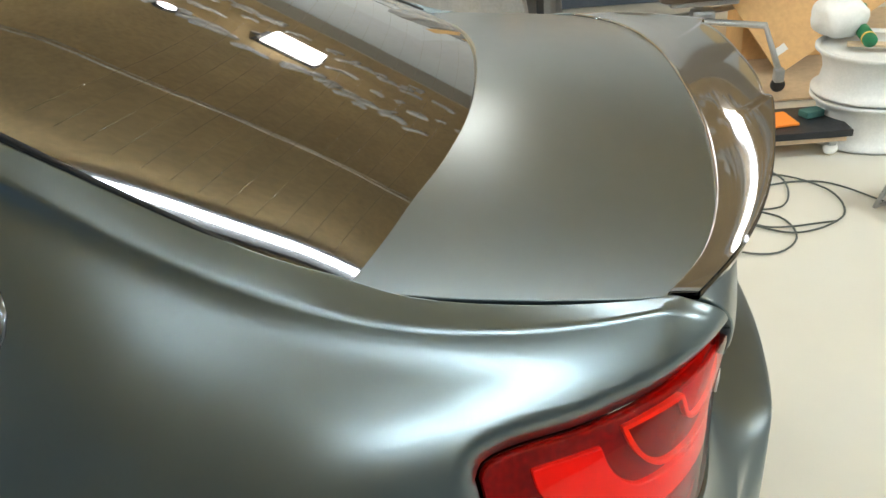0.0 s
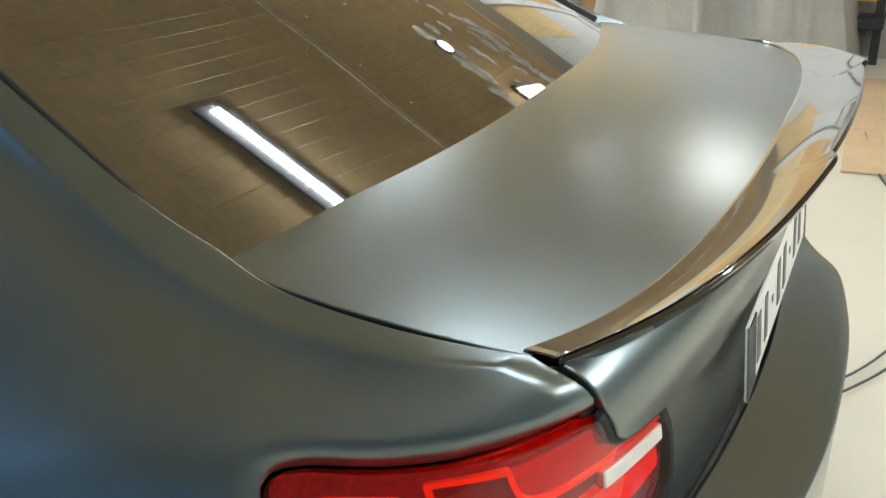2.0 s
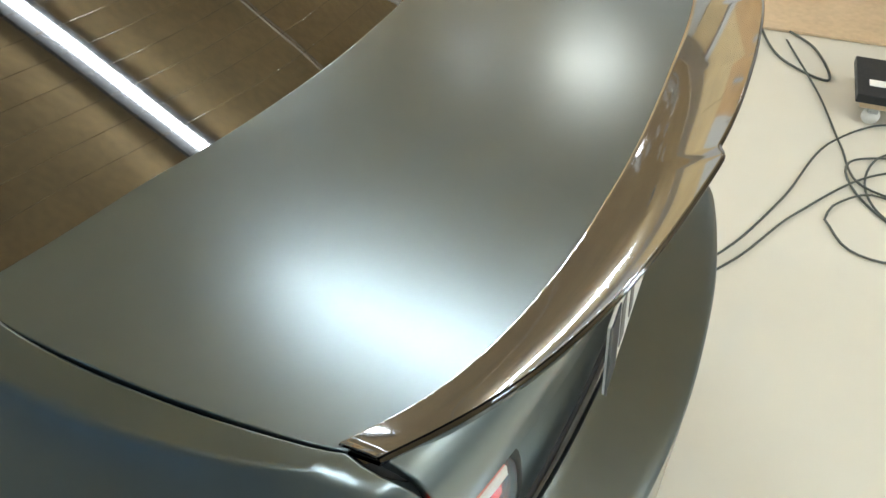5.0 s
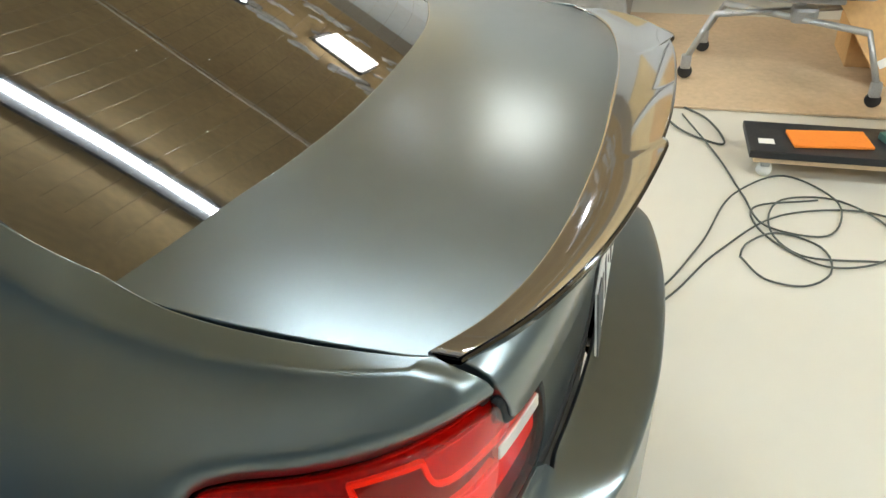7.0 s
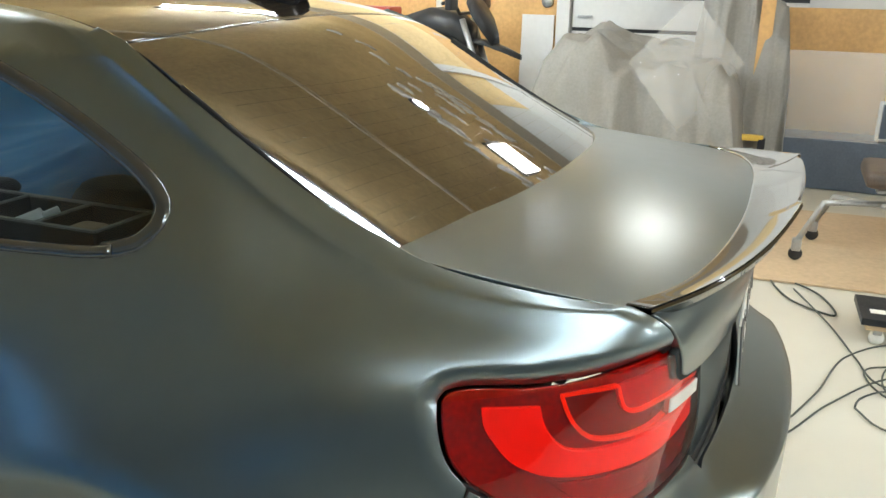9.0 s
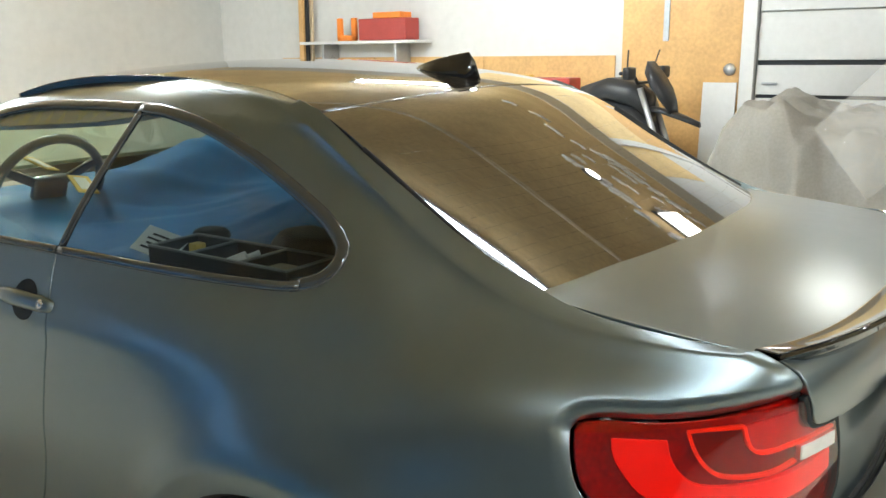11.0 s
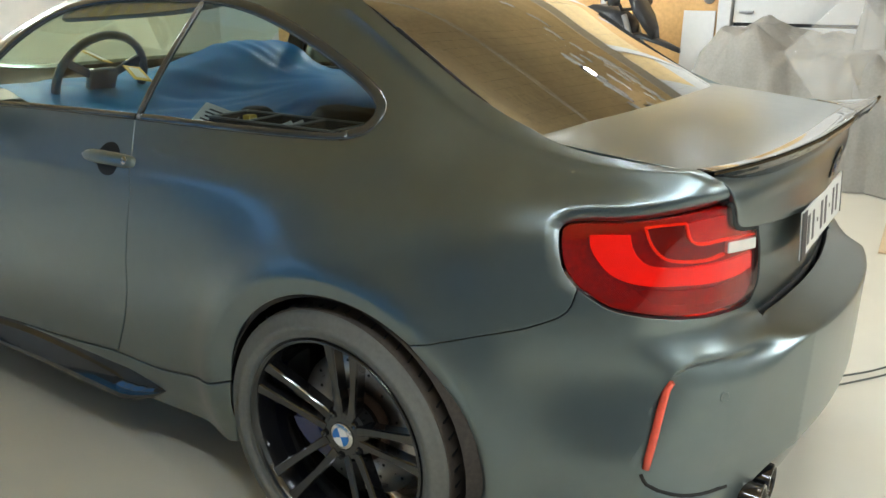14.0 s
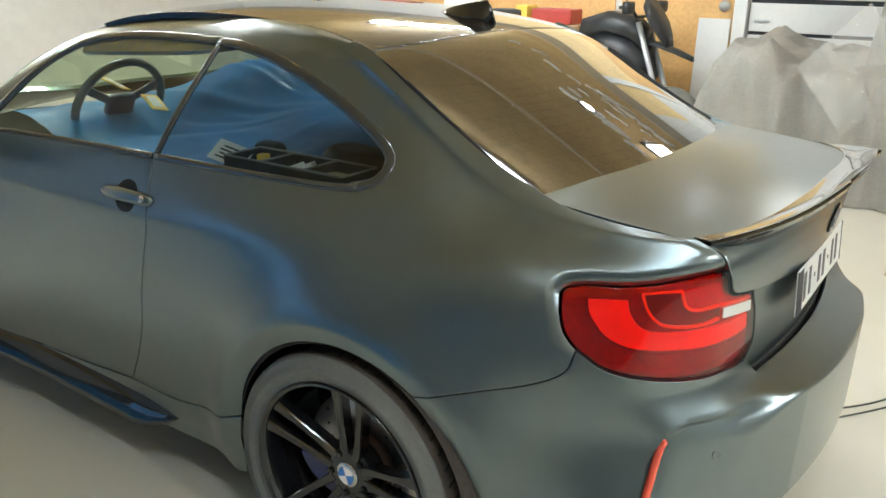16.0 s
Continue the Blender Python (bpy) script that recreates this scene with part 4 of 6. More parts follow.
# reflectors, sensor, plate, badge, handle
ribbon("bumper_reflector", [(0.673, -0.086), (0.664, -0.125), (0.652, -0.180), (0.639, -0.242)], side_ray, 0.015, REFLECTOR, car, "orange-red strip reflector in the bumper corner", lift=0.011, height=0.006, both=True)
# dark strip laid on the skin draws the slot's shadow line
ribbon("bumper_slot_shade", [(0.634, -0.258), (0.645, -0.279), (0.69, -0.303), (0.75, -0.324), (0.81, -0.342)], side_ray, 0.008, RUBBER, car, "dark strip for the shaded slot low in the bumper corner", lift=-0.001, height=0.003, both=True)
sp, sn = on_skin(np.array([side_uv(np.array([[-0.61, -0.80, 0.562]]))[0]]), side_ray)
sensor_m = Matrix.Translation(sp[0]) @ Vector(sn[0]).to_track_quat("Z", "Y").to_matrix().to_4x4()
for sx in (1, -1):
    bm = lathe([(0.0, -0.004), (0.0115, -0.004), (0.0115, 0.0008), (0.0105, 0.0014), (0.0098, 0.0006), (0.0, 0.0010)], 24)
    bmesh.ops.transform(bm, matrix=Matrix.Diagonal((sx, 1, 1, 1)) @ sensor_m, verts=bm.verts)
    bmesh.ops.recalc_face_normals(bm, faces=bm.faces)
    part("parking_sensor", bm, PAINT, car, smooth=True)
tilt = pose(-0.010, -0.849, 0.820, -4)
plate_bm = boxed((0.52, 0.004, 0.11), bevel=0.0015)
plate = part("number_plate", plate_bm, PLATE, lid, "white number plate with a dark blue band at its end")
plate.matrix_local = tilt


def plate_part(name, size, at, mat, label=""):
    return part(name, boxed(size, (at[0], -0.0028, at[1]), 0.0004), mat, plate, label)


plate_part("plate_band", (0.045, 0.002, 0.104), (-0.2345, 0), PLATE_BLUE, "dark blue band")
PALE_INK = material("pale_ink", (0.13, 0.13, 0.125), 0.5, noise_scale=40, vary=0.2)
for i, w in enumerate((0.040, 0.034, 0.016, 0.040, 0.040, 0.014, 0.036, 0.036)):
    plate_part("bar", (0.62 * w, 0.0012, 0.070 if w > 0.02 else 0.010), (-0.185 + 0.0535 * i, 0), PALE_INK)
for sx in (0.26, -0.26):
    plate_part("plate_edge", (0.003, 0.003, 0.11), (sx, 0), PALE_INK)
bp, bn = on_skin(np.array([[0.0, 0.945]]), rear_ray)
badge_m = Matrix.Translation(bp[0]) @ Vector(bn[0]).to_track_quat("Z", "Y").to_matrix().to_4x4()
bm = lathe([(0.0, 0), (0.040, 0), (0.041, 0.003), (0.037, 0.005), (0.0, 0.0055)], 36)
badge = part("badge", bm, BLACK_GLOSS, lid, "round badge on the boot lid", True)
badge.matrix_local = badge_m


def quarters(parent, radius, lift):
    for q in range(4):
        bm = bmesh.new()
        vs = [bm.verts.new((0, 0, lift))] + [bm.verts.new((radius * math.cos(a), radius * math.sin(a), lift)) for a in np.linspace(q * math.pi / 2, (q + 1) * math.pi / 2, 9)]
        bm.faces.new(vs)
        bmesh.ops.solidify(bm, geom=bm.faces[:], thickness=0.0006)
        part("badge_quarter", bm, (BADGE_BLUE, BADGE_WHITE)[q % 2], parent)


quarters(badge, 0.026, 0.0062)
for sx in (-1, 1):
    hp, hn = on_skin(np.array([side_uv(np.array([[-0.87, 0.80, 0.915]]))[0]]), side_ray)
    hp, hn = Vector(hp[0]), Vector(hn[0])
    rot = Matrix((Vector((0, -1, 0)), hn.cross(Vector((0, -1, 0))).normalized(), hn)).transposed().to_4x4()
    place_m = Matrix.Diagonal((-sx, 1, 1, 1)) @ Matrix.Translation(hp) @ rot
    # flat dark disc gives the shade of the recess behind the handle
    bm = bmesh.new()
    bmesh.ops.create_uvsphere(bm, u_segments=32, v_segments=16, radius=1)
    bmesh.ops.scale(bm, vec=(0.052, 0.046, 0.003), verts=bm.verts)
    bmesh.ops.transform(bm, matrix=place_m, verts=bm.verts)
    cup = part("handle_cup_shade", bm, RUBBER, car, "dark disc for the shade in the handle's recess", True)
    prof = [(-0.115, 0.004, 0.006), (-0.10, 0.013, 0.011), (-0.06, 0.018, 0.019), (0.0, 0.019, 0.024), (0.05, 0.018, 0.022), (0.085, 0.017, 0.018), (0.105, 0.015, 0.016), (0.115, 0.008, 0.010)]
    bm, rings = bmesh.new(), []
    for x, half, top in prof:
        rings.append([bm.verts.new((x, half * math.cos(a), top - 0.009 + 0.009 * math.sin(a))) for a in np.linspace(0, 2 * math.pi, 13)[:-1]])
    for a, b in zip(rings[:-1], rings[1:]):
        for i in range(12):
            bm.faces.new((a[i], a[(i + 1) % 12], b[(i + 1) % 12], b[i]))
    bm.faces.new(rings[0])
    bm.faces.new(rings[-1])
    bmesh.ops.transform(bm, matrix=place_m, verts=bm.verts)
    bmesh.ops.recalc_face_normals(bm, faces=bm.faces)
    grip = part("door_handle", bm, PAINT, car, "satin grey pull handle with a lock", True)
    bm = lathe([(0.0, 0.0), (0.011, 0.0), (0.0105, 0.003), (0.0, 0.004)], 20)
    bmesh.ops.transform(bm, matrix=place_m @ Matrix.Translation((0.085, 0, 0.0165)), verts=bm.verts)
    bmesh.ops.recalc_face_normals(bm, faces=bm.faces)
    part("lock", bm, CHROME, grip, smooth=True)

# diffuser and tail pipes
DIFF_TOP = [(0.62, -0.405), (0.74, -0.39), (0.86, -0.355), (1.0, -0.35), (1.4, -0.35)]
DIFF_LOW = [(0.70, -0.50), (1.0, -0.505), (1.4, -0.50)]
panel("diffuser", [whole(DIFF_TOP), mirrored([(0.70, -0.50), (0.62, -0.405)]), whole(DIFF_LOW)[::-1], [(0.70, -0.50), (0.62, -0.405)]],
      side_ray, BLACK_GLOSS, car, "gloss black rear diffuser", h=0.03, lift=-0.03)
for x in (-0.515, -0.42, 0.42, 0.515):
    bm = lathe([(0.036, 0.0), (0.040, 0.0), (0.042, -0.004), (0.042, -0.15), (0.036, -0.15), (0.035, -0.01)], 32, "y", True)
    bmesh.ops.transform(bm, matrix=Matrix.Translation((x, -0.885, 0.285)) @ Matrix.Rotation(math.pi, 4, "Z"), verts=bm.verts)
    bmesh.ops.recalc_face_normals(bm, faces=bm.faces)
    part("tail_pipe", bm, BLACK_GLOSS, car, "black round tail pipe", True)

# wheels
wheel = new("wheel")
wheel.parent = car
side_prof = [(0.258, 0.0), (0.262, 0.008), (0.266, 0.011), (0.267, 0.0095), (0.276, 0.016), (0.285, 0.0195), (0.294, 0.0205), (0.2945, 0.0185), (0.303, 0.0165), (0.3035, 0.0150), (0.318, 0.011), (0.327, 0.003), (0.320, -0.03), (0.25, -0.10)]
tyre = part("tyre", lathe([(r, -h) for r, h in side_prof], 96, "x", True), TYRE, wheel, "dusty black low-profile tyre", True)
tread_prof = [(0.3265, 0.003), (0.3285, -0.003), (0.3305, -0.012), (0.332, -0.028), (0.333, -0.055), (0.3335, -0.13), (0.331, -0.22), (0.322, -0.245), (0.30, -0.262), (0.262, -0.25), (0.27, -0.10), (0.31, -0.03)]
part("tread", lathe([(r, -h) for r, h in tread_prof], 96, "x", True), TREAD, tyre, "brown dusty tread", True)
for i in range(56):
    bm = boxed((0.046, 0.0045, 0.004), (0.034, 0, 0.3305), 0.0008, Matrix.Rotation(0.25, 4, "Z") @ Matrix.Rotation(0.12, 4, "Y"))
    bmesh.ops.transform(bm, matrix=Matrix.Rotation(2 * math.pi * i / 56, 4, "X"), verts=bm.verts)
    part("tread_groove", bm, RUBBER, tyre)
rim_prof = [(0.2585, -0.004), (0.2585, -0.012), (0.253, -0.013), (0.247, -0.006), (0.243, 0.010), (0.232, 0.045), (0.224, 0.12), (0.232, 0.22), (0.250, 0.235), (0.256, 0.23), (0.246, 0.10), (0.252, 0.02)]
rim = part("rim", lathe(rim_prof, 96, "x", True), RIM, wheel, "gloss black ten-spoke alloy rim", True)
for i in range(5):
    for s in (-1, 1):
        bm, rows = bmesh.new(), []
        for t in np.linspace(0, 1, 9):
            r = 0.050 + 0.195 * t
            off = s * (0.017 + 0.020 * t**0.8)
            half = 0.0135 - 0.0045 * math.sin(math.pi * t) + 0.002 * t
            front = 0.034 - 0.036 * t**1.3
            rows.append([bm.verts.new((front + d, off + w * half, r)) for d, w in ((0.004, -1), (0.0, -0.75), (0.0, 0.75), (0.004, 1), (0.035, 0.8), (0.035, -0.8))])
        for a, b in zip(rows[:-1], rows[1:]):
            for j in range(6):
                bm.faces.new((a[j], a[(j + 1) % 6], b[(j + 1) % 6], b[j]))
        bm.faces.new(rows[0])
        bm.faces.new(rows[-1])
        bmesh.ops.recalc_face_normals(bm, faces=bm.faces)
        bmesh.ops.transform(bm, matrix=Matrix.Rotation(2 * math.pi * i / 5 + radians(8), 4, "X"), verts=bm.verts)
        part("spoke", bm, RIM, rim)
    a = 2 * math.pi * (i + 0.5) / 5 + radians(8)
    bm = lathe([(0.0, 0.046), (0.010, 0.046), (0.0095, 0.030), (0.0075, 0.028), (0.0, 0.032)], 6, "x")
    bmesh.ops.transform(bm, matrix=Matrix.Rotation(a, 4, "X") @ Matrix.Translation((0, 0, 0.056)), verts=bm.verts)
    part("wheel_bolt", bm, RIM, rim)
part("hub", lathe([(0.0, 0.12), (0.075, 0.12), (0.072, 0.045), (0.060, 0.036), (0.036, 0.034), (0.0, 0.034)], 40, "x"), RIM, rim, smooth=False)
cap = part("hub_cap", lathe([(0.0, 0.0), (0.034, 0.0), (0.035, 0.004), (0.031, 0.007), (0.0, 0.008)], 32), CHROME, rim, "round hub cap with blue and white quarters", True)
cap.matrix_local = Matrix.Translation((0.036, 0, 0)) @ Matrix.Rotation(-math.pi / 2, 4, "Y") @ Matrix.Rotation(radians(20), 4, "Z")
quarters(cap, 0.024, 0.0088)
disc = part("brake_disc", lathe([(0.07, 0.105), (0.182, 0.105), (0.185, 0.110), (0.185, 0.125), (0.182, 0.13), (0.07, 0.13)], 64, "x", True), STEEL, wheel, "drilled steel brake disc", True)
for i in range(30):
    bm = lathe([(0.0, 0.1035), (0.004, 0.1035), (0.004, 0.106), (0.0, 0.106)], 10, "x")
    bmesh.ops.transform(bm, matrix=Matrix.Rotation(2 * math.pi * i / 30, 4, "X") @ Matrix.Translation((0, 0, (0.115, 0.14, 0.165)[i % 3])), verts=bm.verts)
    part("drill_hole", bm, RUBBER, disc)
part("disc_bell", lathe([(0.0, 0.09), (0.088, 0.09), (0.092, 0.095), (0.092, 0.112), (0.0, 0.112)], 40, "x"), RUST, disc, smooth=True)
cb = bmesh.new()
prev = None
for a in np.linspace(radians(100), radians(160), 12):
    ringv = [cb.verts.new((x, -r * math.cos(a) * -1, r * math.sin(a) * 0.55 + 0.0)) for x, r in ((0.075, 0.125), (0.070, 0.19), (0.15, 0.20), (0.15, 0.12))]
    for v in ringv:
        v.co.y, v.co.z = (0.0, 0.0)
    for v, (x, r) in zip(ringv, ((0.075, 0.125), (0.068, 0.19), (0.15, 0.20), (0.15, 0.12))):
        v.co = (x, r * math.sin(a), r * math.cos(a) * 0.6)
    if prev:
        for j in range(4):
            cb.faces.new((prev[j], prev[(j + 1) % 4], ringv[(j + 1) % 4], ringv[j]))
    else:
        cb.faces.new(ringv[::-1])
    prev = ringv
cb.faces.new(prev)
bmesh.ops.recalc_face_normals(cb, faces=cb.faces)
part("brake_caliper", cb, CALIPER, wheel, "blue brake caliper")
HUB_X = 0.898
wheel.matrix_local = Matrix.Translation((-HUB_X, 0, WHEEL_Z))
for sx, y in ((-1, FRONT_Y), (1, 0), (1, FRONT_Y)):
    copy_thing(wheel, Matrix.Translation((sx * HUB_X, y, WHEEL_Z)) @ (Matrix.Rotation(math.pi, 4, "Z") if sx > 0 else Matrix()))
# wheel housings
for sx in (-1, 1):
    for y in (0, FRONT_Y):
        n, rows = 28, []
        bm = bmesh.new()
        for r, x in ((0.352, 0.905), (0.372, 0.885), (0.385, 0.80), (0.385, 0.58), (0.20, 0.56), (0.0, 0.56)):
            rows.append([bm.verts.new((sx * x, y - 0.02 - r * math.cos(a), 0.345 + r * math.sin(a) * (1 if math.sin(a) > 0 else 0.5))) for a in np.linspace(-0.5, math.pi + 0.5, n)])
        for a, b in zip(rows[:-1], rows[1:]):
            for i in range(n - 1):
                bm.faces.new((a[i], a[i + 1], b[i + 1], b[i]))
        part("wheel_housing", bm, LINER, car, "dark plastic wheel arch liner", True)
# underbody
bm = boxed((1.5, 1.9, 0.05), (0, 1.4, 0.19), 0.01)
box(bm, (1.0, 0.95, 0.05), (0, -0.25, 0.24), 0.01)
part("underbody", bm, CABIN, car)
# door mirrors
for sx in (-1, 1):
    bm = bmesh.new()
    bmesh.ops.create_uvsphere(bm, u_segments=24, v_segments=14, radius=1)
    bmesh.ops.scale(bm, vec=(0.11, 0.07, 0.075), verts=bm.verts)
    for v in bm.verts:
        v.co.y = max(v.co.y, -0.025)
    bmesh.ops.transform(bm, matrix=Matrix.Translation((sx * 0.95, 1.60, 1.03)), verts=bm.verts)
    box(bm, (0.12, 0.04, 0.02), (sx * 0.85, 1.62, 0.99), 0.006)
    part("door_mirror", bm, PAINT, car, "satin grey door mirror", True)

# cabin, seats and floor covered with blue film
bm = bmesh.new()
nx, ny = 60, 90
grid = []
for j in range(ny + 1):
    row = []
    for i in range(nx + 1):
        x, y = -0.66 + 1.32 * i / nx, -0.12 + 1.80 * j / ny
        seat = 0.12 * math.exp(-(((abs(x) - 0.36) / 0.2) ** 2)) * (math.exp(-(((y - 0.62) / 0.16) ** 2)) + 0.3 * math.exp(-(((y - 0.05) / 0.2) ** 2)))
        dash = 0.10 / (1 + math.exp(-(y - 1.45) / 0.05))
        wall = 0.05 * (abs(x) / 0.66) ** 8
        far = min(max((x + 0.15) / 0.6, 0), 1)
        ray = math.atan2(y - 1.0, x - 0.45) * 6.0
        reach = min(math.hypot(y - 1.0, x - 0.45) * 2.5, 1)
        z = 0.915 + (0.055 + 0.03 / (1 + math.exp(-(y - 0.80) / 0.22))) * far * far * (3 - 2 * far) + 0.03 * seat + 1.1 * dash + 0.02 * abs(noise.noise((ray, 0.3, 7))) * reach + 0.008 * noise.fractal((x * 5, y * 5, 0.3), 1.0, 2.0, 3)
        row.append(bm.verts.new((x, y, z)))
    grid.append(row)
for j in range(ny):
    for i in range(nx):
        bm.faces.new((grid[j][i], grid[j][i + 1], grid[j + 1][i + 1], grid[j + 1][i]))
cabin = part("seat_cover_film", bm, BLUE_FILM, car, "crumpled blue plastic film over the seats and dash", True)
bm = boxed((1.36, 1.9, 0.3), (0, 0.85, 0.62), 0.05)
part("cabin_floor", bm, CABIN, car)
ring_pts = [(0.175 * math.cos(a), 0.0, 0.175 * math.sin(a)) for a in np.linspace(0, 2 * math.pi, 33)[:-1]]
bm = tube(ring_pts, 0.015, 10, True)
for a in (0.5, math.pi - 0.5, -math.pi / 2):
    box(bm, (0.15, 0.012, 0.03), (0, 0, 0), 0.004, Matrix.Rotation(-a, 4, "Y") @ Matrix.Translation((0.09, 0, 0)))
box(bm, (0.11, 0.03, 0.09), (0, 0, 0), 0.01)
bmesh.ops.transform(bm, matrix=Matrix.Translation((-0.36, 1.50, 1.03)) @ Matrix.Rotation(radians(25), 4, "X"), verts=bm.verts)
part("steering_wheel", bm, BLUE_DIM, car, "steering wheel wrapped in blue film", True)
for x, y, z, a in ((-0.42, 1.43, 1.12, 20), (-0.42, 1.215, 1.075, -15)):
    bm = boxed((0.10, 0.06, 0.004), (0, 0, 0), 0.001)
    tape = part("masking_tape", bm, YELLOW_TAPE, car, "yellow masking tape round a paper patch")
    tape.matrix_local = pose(x, y, z, 12, -22, a + 90)
    part("paper_patch", boxed((0.07, 0.035, 0.002), (0, 0, 0.0025), 0.0005), PLATE, tape)
tray = part("parts_tray", boxed((0.14, 0.44, 0.012), (-0.56, 0.42, 0.957), 0.004), CABIN, car, "black open parts tray behind the window")
# rims in a paler colour than the tray walls
TRAY_RIM = material("pale_tray_rim", (0.22, 0.22, 0.21), 0.4, coat=0.2, noise_scale=40, vary=0.3)
for y in (0.20, 0.34, 0.50, 0.64):
    part("tray_wall", boxed((0.14, 0.006, 0.045), (-0.56, y, 0.983), 0.002), CABIN, tray)
    part("tray_rim", boxed((0.14, 0.009, 0.004), (-0.56, y, 1.008), 0.001), TRAY_RIM, tray, "pale rim")
for x in (-0.63, -0.49):
    part("tray_wall", boxed((0.006, 0.44, 0.045), (x, 0.42, 0.983), 0.002), CABIN, tray)
    part("tray_rim", boxed((0.009, 0.44, 0.004), (x, 0.42, 1.0085), 0.001), TRAY_RIM, tray)
card = tagged(part("paper_card", boxed((0.085, 0.11, 0.0015), (0, 0, 0), 0.0005), PLATE), "white printed paper card leaning on the parts tray", "card")
card.matrix_world = pose(-0.57, 0.68, 0.995, 20, -28, 12)
for i in range(4):
    part("print_line", boxed((0.006, 0.075 - 0.012 * (i % 2), 0.0008), (-0.025 + 0.015 * i, 0, 0.0012)), CABIN, card)
small = boxed((0.03, 0.028, 0.05), (-0.57, 0.545, 0.989), 0.005)
tagged(part("clip_box", small, YELLOW_TAPE), "small yellow plastic box in the parts tray", "box")
bottle = tagged(new("glue_bottle"), "small white plastic bottle lying in the parts tray", "bottle")
bottle.matrix_world = pose(-0.56, 0.42, 0.985, 70, 0, 40)
part("body", tube([(0, 0, -0.04), (0, 0, 0.02)], 0.016, 12), PLATE, bottle, "", True)
part("nozzle", tube([(0, 0, 0.02), (0, 0, 0.05)], 0.007, 10), PLATE, bottle, "", True)
wad = boxed((0.05, 0.06, 0.03), (-0.56, 0.285, 0.978), 0.01)
tagged(part("paper_wad", wad, material("brown_paper", (0.34, 0.26, 0.17), 0.8, noise_scale=30, vary=0.2)), "brown folded paper pad in the parts tray", "paper")
for x, y, r in ((-0.38, 0.36, 0.075), (-0.40, 0.13, 0.05), (-0.43, 0.66, 0.035)):
    bm = bmesh.new()
    bmesh.ops.create_uvsphere(bm, u_segments=20, v_segments=12, radius=r)
    bmesh.ops.scale(bm, vec=(1.2, 1.5, 0.55), verts=bm.verts)
    for v in bm.verts:
        v.co *= 1 + 0.25 * noise.noise(v.co * 22)
        v.co.z = min(v.co.z, 0.40 * r)
    bmesh.ops.transform(bm, matrix=Matrix.Translation((x, y, 0.995)), verts=bm.verts)
    part("belt_reel_cover", bm, CABIN, car, smooth=True)


# ---- the workshop ----
def surface(name, verts, mat, label, category):
    return tagged(mesh(name, verts, [tuple(range(len(verts)))], mat, smooth=False), label, category, kind="structure")


FLOOR = material("epoxy_floor", (0.61, 0.585, 0.505), 0.34, noise_scale=0.5, vary=0.02, bump=0.05, bump_scale=60, detail=2)
CEILING = material("brown_board", (0.68, 0.485, 0.235), 0.6, noise_scale=2.5, vary=0.18, detail=10)
WALL = material("white_wall", (0.58, 0.565, 0.53), 0.6, noise_scale=1.0, vary=0.05)
DIM_WALL = material("slate_wall", (0.12, 0.13, 0.135), 0.6, noise_scale=1.0, vary=0.1)
GREY_WALL = material("grey_wall", (0.36, 0.36, 0.34), 0.6, noise_scale=1.0, vary=0.06)
PLY = material("plywood", (0.58, 0.34, 0.13), 0.5, noise_scale=3, vary=0.15)
tagged(part("floor", boxed((14, 14, 0.1), (1, 0.5, -0.05)), FLOOR), "pale beige sealed workshop floor", "floor", kind="structure")
tagged(part("ceiling", boxed((14, 14, 0.1), (1, 0.5, 3.06)), CEILING), "brown board ceiling", "ceiling", kind="structure")
# unseen upper west wall, coloured dark to keep the flank's reflection dark
DUSK_WALL = material("dark_reflected_wall", (0.11, 0.11, 0.105), 0.6, noise_scale=1.0, vary=0.1)
for nm, size, at in (("wall_east", (0.15, 14, 3.01), (5.53, 0.5, 1.505)), ("wall_west", (0.15, 14, 1.6), (-5.0, 0.5, 0.8)), ("wall_west_upper", (0.15, 14, 1.41), (-5.0, 0.5, 2.305)), ("wall_north", (10.38, 0.15, 3.01), (0.265, 7.4, 1.505)), ("wall_south", (10.38, 0.15, 3.01), (0.265, -6.0, 1.505))):
    dark = nm == "wall_west"
    tagged(part(nm, boxed(size, at), DIM_WALL if dark else DUSK_WALL if nm == "wall_west_upper" else GREY_WALL if nm == "wall_south" else WALL), "plain dark slate workshop wall" if dark else "plain grey workshop wall" if nm in ("wall_south", "wall_west_upper") else "plain white workshop wall", "wall", kind="structure")
tagged(part("ceiling_border", boxed((0.90, 13.0, 0.012), (5.0, 0.5, 3.005)), material("beige_border", (0.52, 0.47, 0.39), 0.6, noise_scale=1.5, vary=0.06)), "beige painted edge of the ceiling", "ceiling", kind="structure")
# unseen white area added to the ceiling to brighten the car's flank
tagged(part("ceiling_reflector", boxed((2.3, 5.6, 0.012), (-3.75, 3.6, 3.004)), WALL), "white reflector added to the ceiling to brighten the flank", "ceiling", kind="structure")
TUBE = material("lit_tube", (0.83, 0.94, 1.0), 0.5, emit=190.0)
HOUSING = material("lamp_housing_grey", (0.05, 0.05, 0.05), 0.5, noise_scale=10, vary=0.1)


NEAR_TUBE = material("dim_tube", (0.84, 0.93, 1.0), 0.5, emit=50.0)
WEST_TUBE = material("cool_tube", (0.79, 0.92, 1.0), 0.5, emit=74.0)


